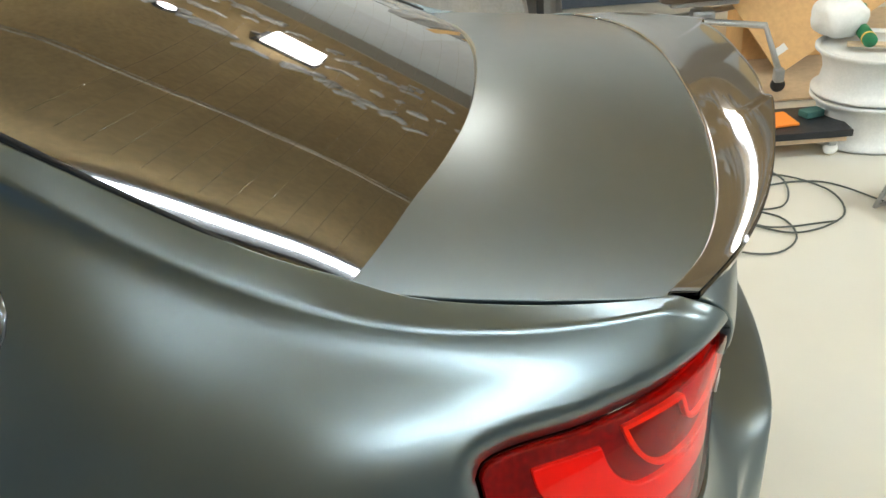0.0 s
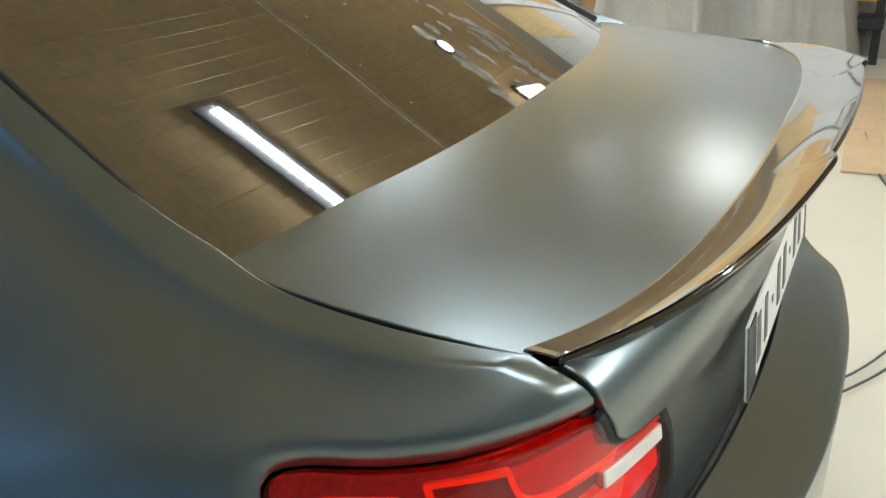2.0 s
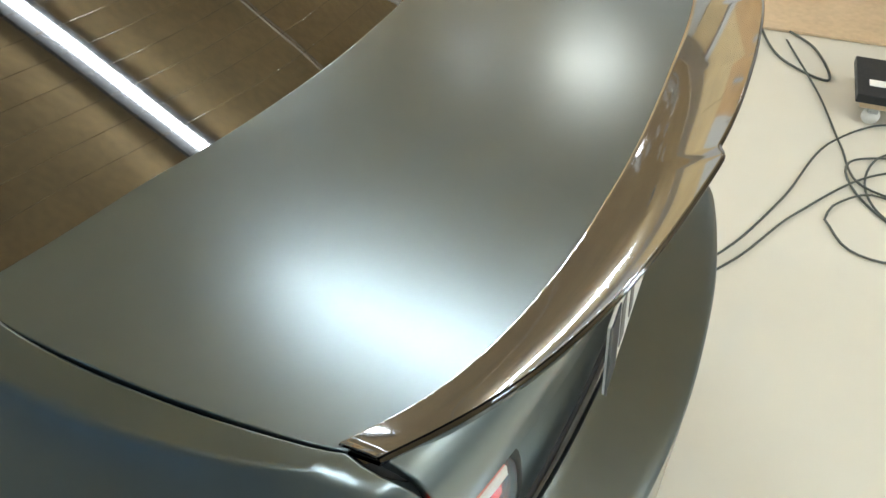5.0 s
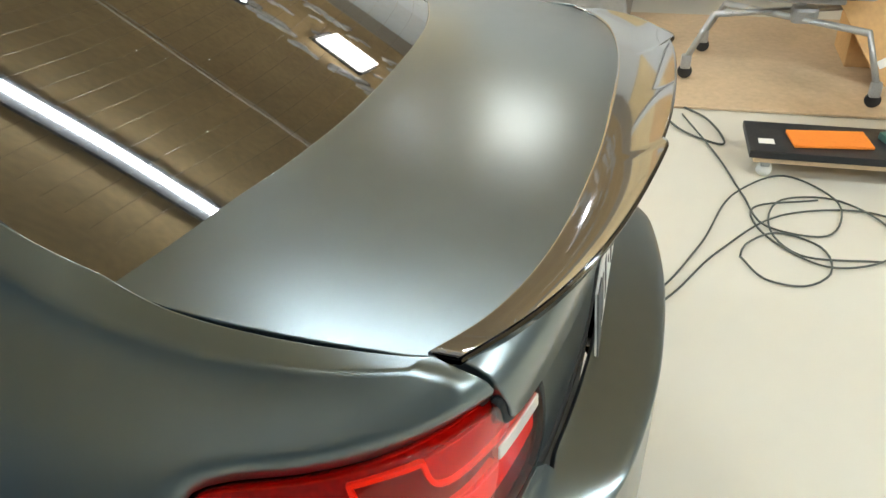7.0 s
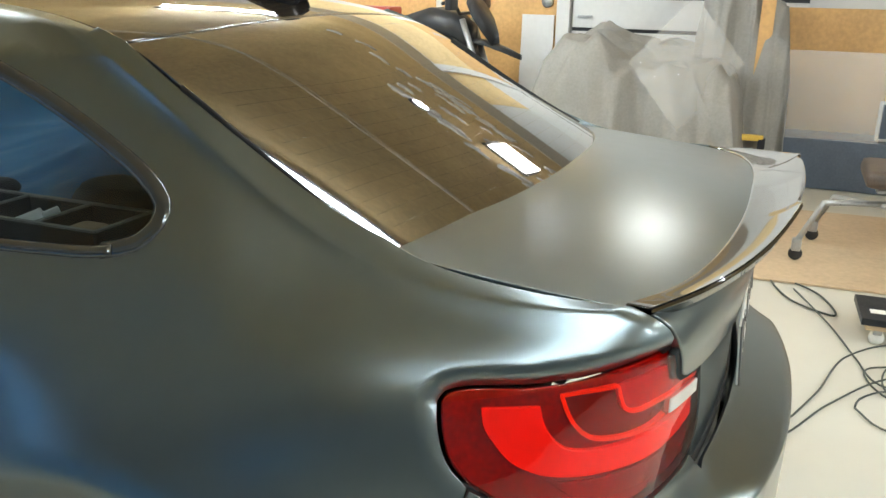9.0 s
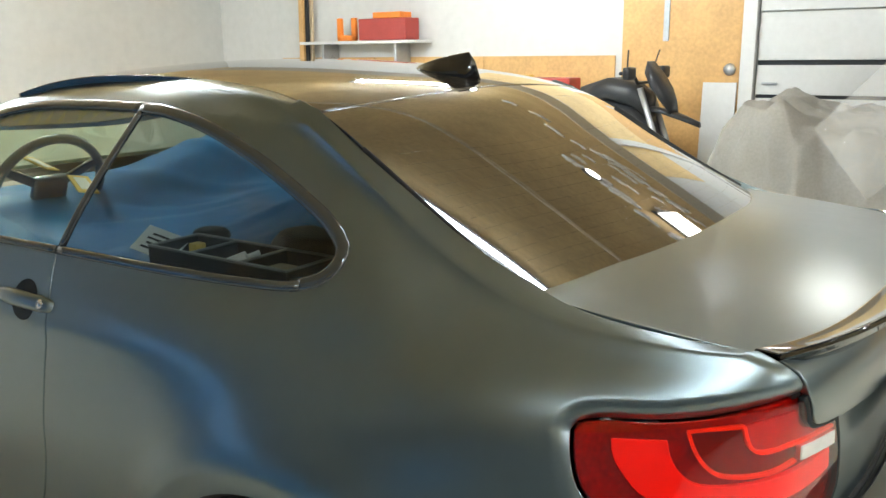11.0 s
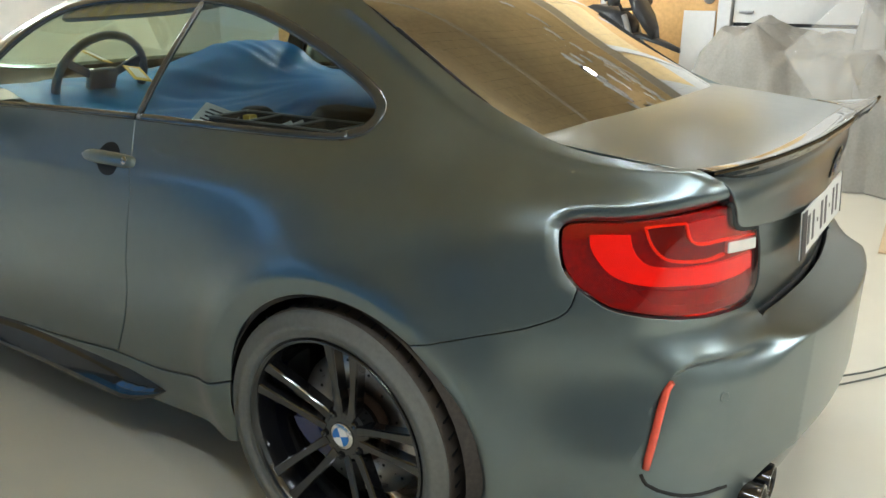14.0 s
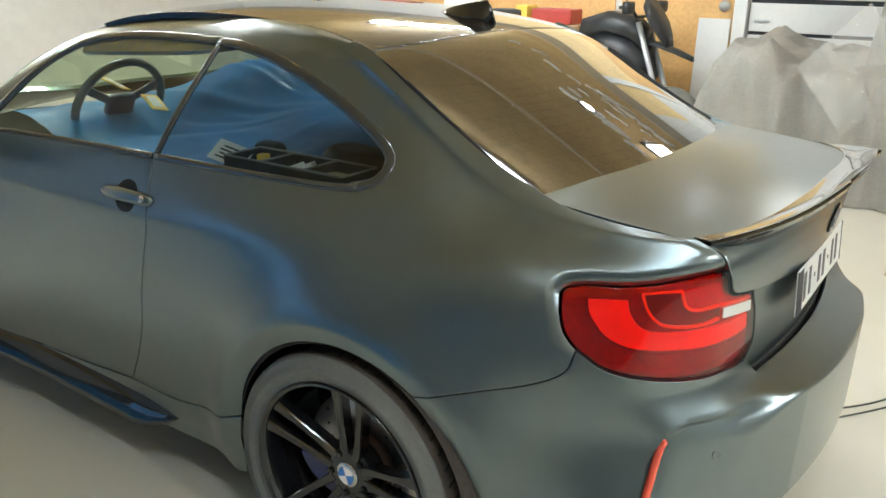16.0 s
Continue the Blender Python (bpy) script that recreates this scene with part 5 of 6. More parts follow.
def strip_light(x, y0, y1, lit=TUBE):
    ob = tagged(new("strip_light"), "ceiling strip light with one lit tube on a dark batten", "light", "strip lights on the ceiling")
    ob.location = (x, (y0 + y1) / 2, 2.98)
    n = y1 - y0
    part("batten", boxed((0.16, n + 0.06, 0.05), (0, 0, 0.0), 0.004), HOUSING, ob)
    bm = lathe([(0.0, -n / 2), (0.028, -n / 2), (0.028, n / 2), (0.0, n / 2)], 16, "y")
    bmesh.ops.transform(bm, matrix=Matrix.Translation((0, 0, -0.055)), verts=bm.verts)
    part("tube", bm, lit, ob)
    return ob


strip_light(0.36, -1.50, 0.0, NEAR_TUBE)
strip_light(-2.20, -2.05, -0.55, WEST_TUBE)
strip_light(-1.8, -5.2, -3.7)
# tube added out of sight to fill in light from the north
strip_light(0.50, 5.4, 6.9)
strip_light(3.2, 1.6, 3.1)
strip_light(0.50, 2.6, 4.1)
strip_light(0.50, -4.6, -3.1)
panel_light = tagged(new("panel_light"), "square lit ceiling panel", "light")
panel_light.location = (3.15, -0.56, 2.97)
part("frame", boxed((0.40, 0.40, 0.07), (0, 0, 0.005), 0.004), HOUSING, panel_light)
part("diffuser", boxed((0.40, 0.34, 0.09), (0, 0, -0.05), 0.004), material("lit_panel", (1.0, 0.98, 0.93), 0.5, emit=12.0), panel_light)
spot = tagged(new("small_light"), "small round lit ceiling spot", "light")
spot.location = (2.70, 0.06, 2.985)
part("ring", lathe([(0.0, 0.03), (0.07, 0.03), (0.07, -0.02), (0.06, -0.022), (0.0, -0.015)], 24), HOUSING, spot)
part("diffuser", lathe([(0.0, -0.017), (0.055, -0.017), (0.05, -0.027), (0.0, -0.03)], 24), material("lit_spot", (0.95, 0.98, 1.0), 0.5, emit=34.0), spot)
SEAM = material("seam_tape", (0.74, 0.66, 0.52), 0.18, coat=0.8, noise_scale=7, vary=0.35)
seam = tagged(new("ceiling_seam"), "wrinkled seam between two ceiling films", "seam", kind="structure")
for side, r in ((-0.017, 0.009), (0.017, 0.006)):
    part("fold", tube([(1.43 + side * (1 + 0.8 * noise.noise((y * 3.1, side * 90, 0))) + 0.012 * noise.noise((y * 1.3, 0, 0)), y, 2.998 + 0.008 * noise.noise((y * 7, side * 50, 3))) for y in np.linspace(-5.5, 7.0, 260)], r, 6), SEAM, seam, smooth=True)
# unseen glowing pane high in the slate wall, added for the flank's blue reflection
PANE_X = -4.915
window = tagged(new("blue_glow_pane"), "unseen glowing blue pane added for the flank to reflect", "window", kind="structure")
part("pane", boxed((0.01, 2.9, 0.95), (PANE_X, 4.9, 2.15)), material("blue_reflection_glow", (0.16, 0.42, 0.85), 0.3, emit=0.5), window, "glowing blue pane")
for z, h in ((1.65, 0.06), (2.65, 0.06)):
    part("pane_frame", boxed((0.05, 3.06, h), (PANE_X + 0.02, 4.9, z), 0.006), WALL, window)
for y in np.linspace(3.43, 6.37, 5):
    part("mullion", boxed((0.05, 0.05, 0.94), (PANE_X + 0.02, y, 2.15), 0.006), WALL, window)
# folds in the film on the ceiling round the panel light
rng_f = random.Random(11)
# near-white colour puts the panel light's glints on the brown film's wrinkles
FOLD_GLINT = material("film_fold_glint", (0.92, 0.90, 0.85), 0.22, 0.0, coat=1.0, ior=2.0, specular=1.0, noise_scale=20, vary=0.2)
bm = bmesh.new()
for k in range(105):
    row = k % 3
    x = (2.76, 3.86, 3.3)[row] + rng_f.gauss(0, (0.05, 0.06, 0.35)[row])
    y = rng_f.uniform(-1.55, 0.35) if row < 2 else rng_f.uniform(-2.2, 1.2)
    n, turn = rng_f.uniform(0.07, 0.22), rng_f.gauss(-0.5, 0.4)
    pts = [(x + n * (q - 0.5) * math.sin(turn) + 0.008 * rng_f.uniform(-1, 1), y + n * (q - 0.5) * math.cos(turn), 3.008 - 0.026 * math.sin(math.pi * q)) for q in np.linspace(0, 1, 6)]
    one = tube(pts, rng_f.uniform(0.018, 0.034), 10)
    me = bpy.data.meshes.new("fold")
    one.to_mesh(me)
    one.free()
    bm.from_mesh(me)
tagged(part("ceiling_film_folds", bm, FOLD_GLINT, smooth=True), "wrinkles of the brown ceiling film, coloured near-white as lamp glints", "film", kind="stuff")
tarp = tagged(new("tarp"), "blue plastic tarp hung on the slate wall", "tarp")
rng_t = random.Random(5)
bm = bmesh.new()
rows = [[bm.verts.new((-4.86 + 0.04 * math.sin(9 * y) + 0.02 * noise.noise((y * 3, z * 2, 1)), y, z)) for y in np.linspace(0.4, 7.0, 60)] for z in np.linspace(0.02, 1.55, 20)]
for a, b in zip(rows[:-1], rows[1:]):
    for i in range(59):
        bm.faces.new((a[i], a[i + 1], b[i + 1], b[i]))
part("sheet", bm, material("blue_tarp", (0.05, 0.22, 0.46), 0.45, noise_scale=3, vary=0.15), tarp, smooth=True)

# far wall: white panels, plywood door, post and dado
WHITE = material("white_paint", (0.62, 0.61, 0.585), 0.45, noise_scale=2.0, vary=0.04, rough_vary=0.05)
GREY_STEEL = material("grey_steel", (0.42, 0.43, 0.43), 0.35, 0.6, noise_scale=15, vary=0.12, rough_vary=0.08)
SLATE = material("slate_panel", (0.09, 0.11, 0.14), 0.45, noise_scale=6, vary=0.15)
CARD = material("cardboard", (0.60, 0.36, 0.15), 0.7, noise_scale=4, vary=0.10, detail=8)
MAT = material("tan_board", (0.56, 0.42, 0.27), 0.5, noise_scale=3, vary=0.12, detail=8)
SHEET = material("dusty_plastic", (0.27, 0.255, 0.23), 0.62, 0, noise_scale=5, vary=0.12, rough_vary=0.1, bump=0.4, bump_scale=18)
DARK = material("dark_plastic", (0.02, 0.021, 0.023), 0.4, noise_scale=12, vary=0.25, rough_vary=0.1)
CABLE = material("cable_rubber", (0.075, 0.085, 0.075), 0.5, noise_scale=30, vary=0.2)
ORANGE = material("orange_pad", (0.85, 0.24, 0.03), 0.55, noise_scale=10, vary=0.08)
RED = material("red_enamel", (0.38, 0.05, 0.04), 0.35, noise_scale=6, vary=0.1)
GREEN = material("green_plastic", (0.01, 0.16, 0.06), 0.35, noise_scale=12, vary=0.1)
PAPER = material("white_paper", (0.78, 0.77, 0.73), 0.7, noise_scale=8, vary=0.05)
PRIMER = material("primed_metal", (0.66, 0.66, 0.63), 0.5, noise_scale=9, vary=0.08, rough_vary=0.08)
MILKY = material("milky_film", (0.72, 0.71, 0.68), 0.3, coat=0.3, noise_scale=6, vary=0.1, alpha=0.30, bump=0.3, bump_scale=14)
WX = 5.455


def thing(name, label, category, at=(0, 0, 0), group="", turn=0.0):
    ob = tagged(new(name), label, category, group)
    ob.matrix_world = pose(*at, 0, 0, turn)
    return ob


def solid(name, size, at, mat, label, category, bevel=0.004, turn=(0, 0, 0), kind="", group=""):
    """One rounded block as a thing of its own; at is the middle of its foot."""
    ob = part(name, boxed(size, (0, 0, size[2] / 2), bevel), mat)
    ob.matrix_world = pose(*at, *turn)
    return tagged(ob, label, category, group, kind)


post = solid("door_post", (0.10, 0.11, 3.0), (WX - 0.05, 0.90, 0.004), WHITE, "white painted door post", "post", kind="structure")
shutter = thing("sectional_door", "white sectional workshop door with dark joints", "door", (WX - 0.03, -0.08, 0))
shutter["kind"] = "structure"
for z0, z1 in ((0.01, 0.34), (0.35, 0.68), (0.69, 1.02), (1.05, 1.285), (1.325, 1.70), (1.71, 2.10)):
    part("door_section", boxed((0.04, 1.82, z1 - z0), (0, 0, (z0 + z1) / 2), 0.006), WHITE, shutter)
part("door_rail", boxed((0.02, 1.82, 0.05), (0.012, 0, 1.305)), DARK, shutter)
part("door_rail", boxed((0.02, 1.82, 0.04), (0.012, 0, 1.035)), DARK, shutter)
part("bolt", boxed((0.03, 0.12, 0.02), (-0.03, 0.80, 1.14), 0.004), GREY_STEEL, shutter, "grey steel bolt")
door = thing("plywood_door", "orange-brown plywood door with a lock", "door", (WX - 0.025, 1.49, 0))
door["kind"] = "structure"
part("door_leaf", boxed((0.04, 1.04, 2.05), (0, 0, 1.03), 0.003), PLY, door)
part("hasp", boxed((0.012, 0.05, 0.34), (-0.026, 0.12, 1.66), 0.003), GREY_STEEL, door)
part("lock", lathe([(0.0, -0.03), (0.045, -0.028), (0.05, 0.0), (0.0, 0.0)], 24, "x"), GREY_STEEL, door, smooth=True).location = (-0.02, -0.44, 1.25)
dado = thing("dado", "orange-brown plywood lining of the lower wall", "panel", (WX - 0.012, 4.2, 0))
dado["kind"] = "structure"
for i in range(3):
    part("board", boxed((0.02, 1.39, 1.37), (0, -1.42 + 1.4 * i, 0.687), 0.002), PLY, dado)
# unseen boards added so that the rear window mirrors brown, not white wall
lining = thing("reflected_lining", "brown boards added under the ceiling for the rear window to reflect", "panel", (WX - 0.012, 1.8, 2.05))
for i in range(2):
    part("board", boxed((0.02, 1.49, 0.93), (0, -0.75 + 1.5 * i, 0.466), 0.002), CEILING, lining)
solid("white_board", (0.02, 0.28, 1.14), (WX - 0.12, 1.12, 0.004), WHITE, "plain white board leaning on the plywood door", "board", 0.003, (0, 3, 0))
bench = thing("workbench", "cluttered pale workbench against the plywood lining", "bench", (WX - 0.32, 3.2, 0))
part("benchtop", boxed((0.55, 1.9, 0.04), (0, 0, 1.02), 0.004), MAT, bench)
for x in (-0.22, 0.22):
    for y in (-0.88, 0.88):
        part("leg", boxed((0.05, 0.05, 1.0), (x, y, 0.50), 0.004), GREY_STEEL, bench)
solid("tool_case", (0.25, 0.42, 0.14), (WX - 0.30, 2.55, 1.042), RED, "dark red tool case on the workbench", "case", 0.02)
solid("tool_case", (0.22, 0.34, 0.12), (WX - 0.32, 3.05, 1.042), DARK, "black tool case on the workbench", "case", 0.02)
solid("carton", (0.2, 0.12, 0.16), (WX - 0.30, 2.88, 1.042), YELLOW_TAPE, "small yellow carton on the workbench", "box", 0.004)
solid("carton", (0.25, 0.3, 0.2), (WX - 0.32, 3.6, 1.042), PAPER, "white carton on the workbench", "box", 0.004)
shelf = thing("wall_shelf", "white wall shelf with tool boxes", "shelf", (WX - 0.17, 4.9, 0))
part("board", boxed((0.30, 1.6, 0.03), (0, 0, 1.53), 0.003), WHITE, shelf)
part("bracket", boxed((0.25, 0.03, 0.2), (0.02, -0.5, 1.42), 0.003), GREY_STEEL, shelf)
part("bracket", boxed((0.25, 0.03, 0.2), (0.02, 0.5, 1.42), 0.003), GREY_STEEL, shelf)
solid("tool_case", (0.24, 0.62, 0.22), (WX - 0.18, 4.55, 1.547), RED, "dull red metal tool box on the wall shelf", "case", 0.012)
solid("tool_case", (0.2, 0.36, 0.06), (WX - 0.18, 4.5, 1.768), ORANGE, "orange plastic lid box on the red tool box", "case", 0.01)
clamp = thing("clamp", "orange plastic clamp standing on the wall shelf", "clamp", (WX - 0.2, 5.1, 1.547))
part("jaw", boxed((0.05, 0.06, 0.24), (0, -0.1, 0.12), 0.015), ORANGE, clamp)
part("jaw", boxed((0.05, 0.06, 0.24), (0, 0.1, 0.12), 0.015), ORANGE, clamp)
part("bridge", boxed((0.05, 0.26, 0.06), (0, 0, 0.03), 0.015), ORANGE, clamp)
for i in range(3):
    solid("plank", (0.03, 0.07, 2.2), (WX - 0.12 - 0.04 * i, 5.75 + 0.03 * i, 0.003), (MAT, DARK, PLY)[i], "tall narrow wooden plank leaning on the wall", "plank", 0.003, (0, 1.5, 0), group="planks by the shelf")

# motorbike
bike = thing("motorbike", "black off-road motorbike with a beaked front mudguard", "motorbike", (4.75, 1.22, 0), turn=-6)
for y, r in ((0.0, 0.30), (1.28, 0.29)):
    w = part("wheel", lathe([(r - 0.075, -0.03), (r - 0.05, -0.045), (r - 0.015, -0.04), (r, -0.015), (r, 0.015), (r - 0.015, 0.04), (r - 0.05, 0.045), (r - 0.075, 0.03)], 48, "x", True), TYRE, bike, "knobbly black tyre", True)
    w.location = (0, y, r + 0.003)
    part("rim", lathe([(r - 0.085, -0.02), (r - 0.073, -0.028), (r - 0.073, 0.028), (r - 0.085, 0.02)], 40, "x", True), GREY_STEEL, w, smooth=True)
    hubp = lathe([(0.0, -0.06), (0.03, -0.06), (0.03, 0.06), (0.0, 0.06)], 16, "x")
    for k in range(12):
        a = 2 * math.pi * k / 12
        bm2 = tube([(0.02, 0, 0), (0.0, (r - 0.08) * math.cos(a), (r - 0.08) * math.sin(a))], 0.0025, 5)
        me2 = bpy.data.meshes.new("spoke")
        bm2.to_mesh(me2)
        bm2.free()
        hubp.from_mesh(me2)
    part("hub", hubp, GREY_STEEL, w)
for x in (-0.09, 0.09):
    part("fork_leg", tube([(x, 0.0, 0.30), (x, 0.13, 0.62), (x, 0.32, 1.12)], 0.026), GREY_STEEL, bike, "bright steel fork leg", True)
part("handlebar", tube([(-0.32, 0.38, 1.24), (-0.2, 0.34, 1.25), (-0.1, 0.34, 1.16), (0.1, 0.34, 1.16), (0.2, 0.34, 1.25), (0.32, 0.38, 1.24)], 0.014), DARK, bike, smooth=True)
for x in (-0.30, 0.30):
    part("hand_guard", boxed((0.13, 0.06, 0.10), (x, 0.31, 1.24), 0.02), DARK, bike, smooth=True)
    part("mirror_stalk", tube([(x * 0.7, 0.38, 1.23), (x * 0.9, 0.34, 1.42)], 0.006), DARK, bike)


def slab(points, width, thick):
    """A bent strip of given width along points in the bike's own y and z."""
    bm, rows = bmesh.new(), []
    for i, (y, z, k) in enumerate(points):
        rows.append([bm.verts.new((s * width * k / 2, y, z + d)) for s, d in ((-1, 0), (-0.6, thick), (0.6, thick), (1, 0), (0.6, -thick * 0.3), (-0.6, -thick * 0.3))])
    for a, b in zip(rows[:-1], rows[1:]):
        for j in range(6):
            bm.faces.new((a[j], a[(j + 1) % 6], b[(j + 1) % 6], b[j]))
    bm.faces.new(rows[0])
    bm.faces.new(rows[-1])
    bmesh.ops.recalc_face_normals(bm, faces=bm.faces)
    return bm


part("front_mudguard", slab([(-0.16, 0.83, 0.30), (-0.02, 0.88, 0.8), (0.15, 0.93, 1.0), (0.35, 0.95, 0.7)], 0.17, 0.03), DARK, bike, smooth=True)
part("headlamp_cowl", slab([(0.06, 0.93, 0.5), (0.12, 1.03, 1.0), (0.20, 1.14, 1.1), (0.28, 1.24, 0.7)], 0.30, 0.09), DARK, bike, smooth=True)
part("tank", slab([(0.26, 0.93, 0.6), (0.40, 1.02, 1.0), (0.60, 1.06, 1.1), (0.88, 0.98, 0.7)], 0.36, 0.14), DARK, bike, smooth=True)
part("seat", slab([(0.75, 0.88, 0.6), (1.0, 0.87, 0.9), (1.35, 0.92, 0.9), (1.6, 0.98, 0.5)], 0.24, 0.05), DARK, bike, smooth=True)
part("side_fairing", slab([(0.22, 0.66, 0.8), (0.36, 0.80, 1.1), (0.58, 0.86, 1.1), (0.78, 0.84, 0.7)], 0.42, 0.17), DARK, bike, smooth=True)
part("engine", boxed((0.28, 0.40, 0.34), (0, 0.62, 0.46), 0.06), GREY_STEEL, bike, "grey engine block", True)
part("swing_arm", boxed((0.20, 0.55, 0.06), (0, 1.02, 0.33), 0.02), GREY_STEEL, bike)
part("tail_rack", tube([(-0.1, 1.2, 0.99), (-0.1, 1.7, 1.02), (0.1, 1.7, 1.02), (0.1, 1.2, 0.99)], 0.01), DARK, bike)
part("side_stand", tube([(-0.08, 0.8, 0.3), (-0.2, 0.78, 0.012)], 0.011), DARK, bike)


# large things under dusty plastic sheets
def drape(name, y0, y1, x0, x1, height, label, seed, mat):
    """A crumpled stiff sheet over a bulky load, down to the floor: large flat facets with sharp folds between them."""
    rng = random.Random(int(seed * 10))
    bm, nx, ny, rows = bmesh.new(), 13, 17, []
    for j in range(ny + 1):
        row = []
        for i in range(nx + 1):
            u, v = i / nx, j / ny
            if 0 < i < nx and 0 < j < ny:
                u, v = u + rng.uniform(-0.4, 0.4) / nx, v + rng.uniform(-0.4, 0.4) / ny
            x, y = x0 + (x1 - x0) * u, y0 + (y1 - y0) * v
            drop = max(min(min(u, 1 - u, v, 1 - v) / 0.14, 1.0), 0)
            h = height(u, v) * (drop ** 0.4)
            fold = noise.fractal((x * 1.7 + seed, y * 1.7, h), 1.0, 2.0, 3)
            x += (1 - drop) * 0.10 * math.sin(12 * (u + v) + 4 * fold) + 0.04 * fold
            row.append(bm.verts.new((x, y, max(0.006, h + drop * (0.10 * fold + rng.uniform(-0.035, 0.035))))))
        rows.append(row)
    for j in range(ny):
        for i in range(nx):
            a, b, c, d = rows[j][i], rows[j][i + 1], rows[j + 1][i + 1], rows[j + 1][i]
            for t in ((a, b, c), (a, c, d)) if rng.random() < 0.5 else ((a, b, d), (b, c, d)):
                bm.faces.new(t)
    bmesh.ops.subdivide_edges(bm, edges=bm.edges[:], cuts=3, use_grid_fill=True)
    for q in bm.verts:
        k = noise.fractal((q.co.x * 9 + seed, q.co.y * 9, q.co.z * 9), 1.0, 2.0, 3)
        q.co.x += 0.006 * k
        q.co.z = max(0.004, q.co.z + 0.012 * k)
    return tagged(part(name, bm, mat, smooth=True), label, "sheet")


drape("covered_load", 0.92, -0.72, 3.95, 5.30, lambda u, v: 0.86 + 0.28 * math.exp(-(((v - 0.30) / 0.22) ** 2)) + 0.20 * math.exp(-(((v - 0.95) / 0.30) ** 2)) - 0.12 * (1 - u), "bulky load under a crumpled dusty grey plastic sheet", 3.1, SHEET)
drape("covered_load", -0.20, -0.95, 4.55, 5.35, lambda u, v: 1.35 + 0.15 * math.sin(5 * v), "tall load wrapped in hazy grey plastic sheet", 8.4, SHEET)
bm, rows = bmesh.new(), []
for j in range(31):
    row = []
    for i in range(31):
        p, q = i / 30 - 0.5, j / 30 - 0.5
        k = 0.03 * noise.fractal((p * 5, q * 5, 2), 1, 2, 3) + 0.05 * abs(p + 0.3 * q)
        row.append(bm.verts.new((3.90 + 0.5 * (q + 0.5) * 0.6 + k, -0.27 - 0.49 * (p + q) * 0.72, 0.92 + 0.43 * (q - p))))
    rows.append(row)
for a, b in zip(rows[:-1], rows[1:]):
    for i in range(30):
        bm.faces.new((a[i], a[i + 1], b[i + 1], b[i]))
tagged(part("plastic_offcut", bm, MILKY, smooth=True), "milky clear plastic offcut draped on the covered load", "sheet")
rack = thing("low_rack", "low dark rack with a yellow rail", "rack", (4.45, -0.55, 0))
part("rail", boxed((0.05, 0.5, 0.04), (0, 0, 0.40), 0.008), YELLOW_TAPE, rack, "yellow rail")
part("shelf", boxed((0.4, 0.55, 0.06), (0.1, 0, 0.26), 0.006), DARK, rack)
for y in (-0.24, 0.24):
    part("leg", boxed((0.05, 0.05, 0.40), (0, y, 0.20), 0.004), DARK, rack)
solid("plywood_strip", (0.04, 0.09, 1.5), (4.62, -0.72, 0.003), PLY, "upright plywood strip beside the slate box", "board", 0.003)
cabinet = thing("slate_box", "low slate-grey cabinet topped with hazy plastic", "cabinet", (5.0, -1.30, 0))
part("body", boxed((0.40, 1.0, 0.36), (0, 0, 0.185), 0.006), SLATE, cabinet)
part("foot", boxed((0.36, 0.9, 0.02), (0, 0, 0.013)), DARK, cabinet)
part("film", boxed((0.012, 0.74, 0.62), (-0.17, 0.12, 0.672), 0.004), MILKY, cabinet, "hazy clear plastic standing on top")
screen = thing("dark_panel", "dark square panel in a white frame", "panel", (4.9, -1.68, 0.37))
part("frame", boxed((0.03, 0.30, 0.28), (0, 0, 0.14), 0.004), WHITE, screen)
part("face", boxed((0.006, 0.26, 0.24), (-0.017, 0, 0.14), 0.002), SLATE, screen)
backing = thing("plywood_sheet", "orange-brown plywood sheets leaning against the wall", "plywood", (5.36, -2.2, 0))
for i in range(3):
    part("board", boxed((0.02, 1.3, 1.25), (0, 0.7 - 1.32 * i, 0.63), 0.002), PLY, backing)
solid("floor_board", (1.5, 2.6, 0.012), (3.38, -2.05, 0.003), MAT, "large tan board lying flat on the floor", "board", 0.003, (0, 0, 3))

# roller stand with a cloth
stand = thing("work_chair", "grey steel work chair on castors with a dark seat", "chair", (3.05, -1.55, 0))
feet = ((0.33, 0.41), (-0.32, -0.34), (0.42, -0.42), (-0.1, 0.5))
for x, y in feet:
    c = part("castor", lathe([(0.0, -0.014), (0.032, -0.014), (0.036, -0.006), (0.036, 0.006), (0.032, 0.014), (0.0, 0.014)], 24, "x"), DARK, stand, "dark rubber castor", True)
    c.location = (x, y, 0.053)
    part("fork", boxed((0.045, 0.05, 0.07), (0, 0, 0.05), 0.01), GREY_STEEL, c)
for a, b in ((0, 1), (2, 3)):
    p, q = feet[a], feet[b]
    part("leg", tube([(p[0], p[1], 0.12), (p[0] * 0.8, p[1] * 0.8, 0.30), (q[0] * 0.8, q[1] * 0.8, 0.34), (q[0], q[1], 0.12)], 0.017), GREY_STEEL, stand, smooth=True)
part("column", tube([(0, 0, 0.30), (0.02, 0, 0.44)], 0.025), GREY_STEEL, stand, smooth=True)
part("joint", boxed((0.10, 0.12, 0.08), (0, -0.02, 0.34), 0.02), GREY_STEEL, stand)
bm, rows = bmesh.new(), []
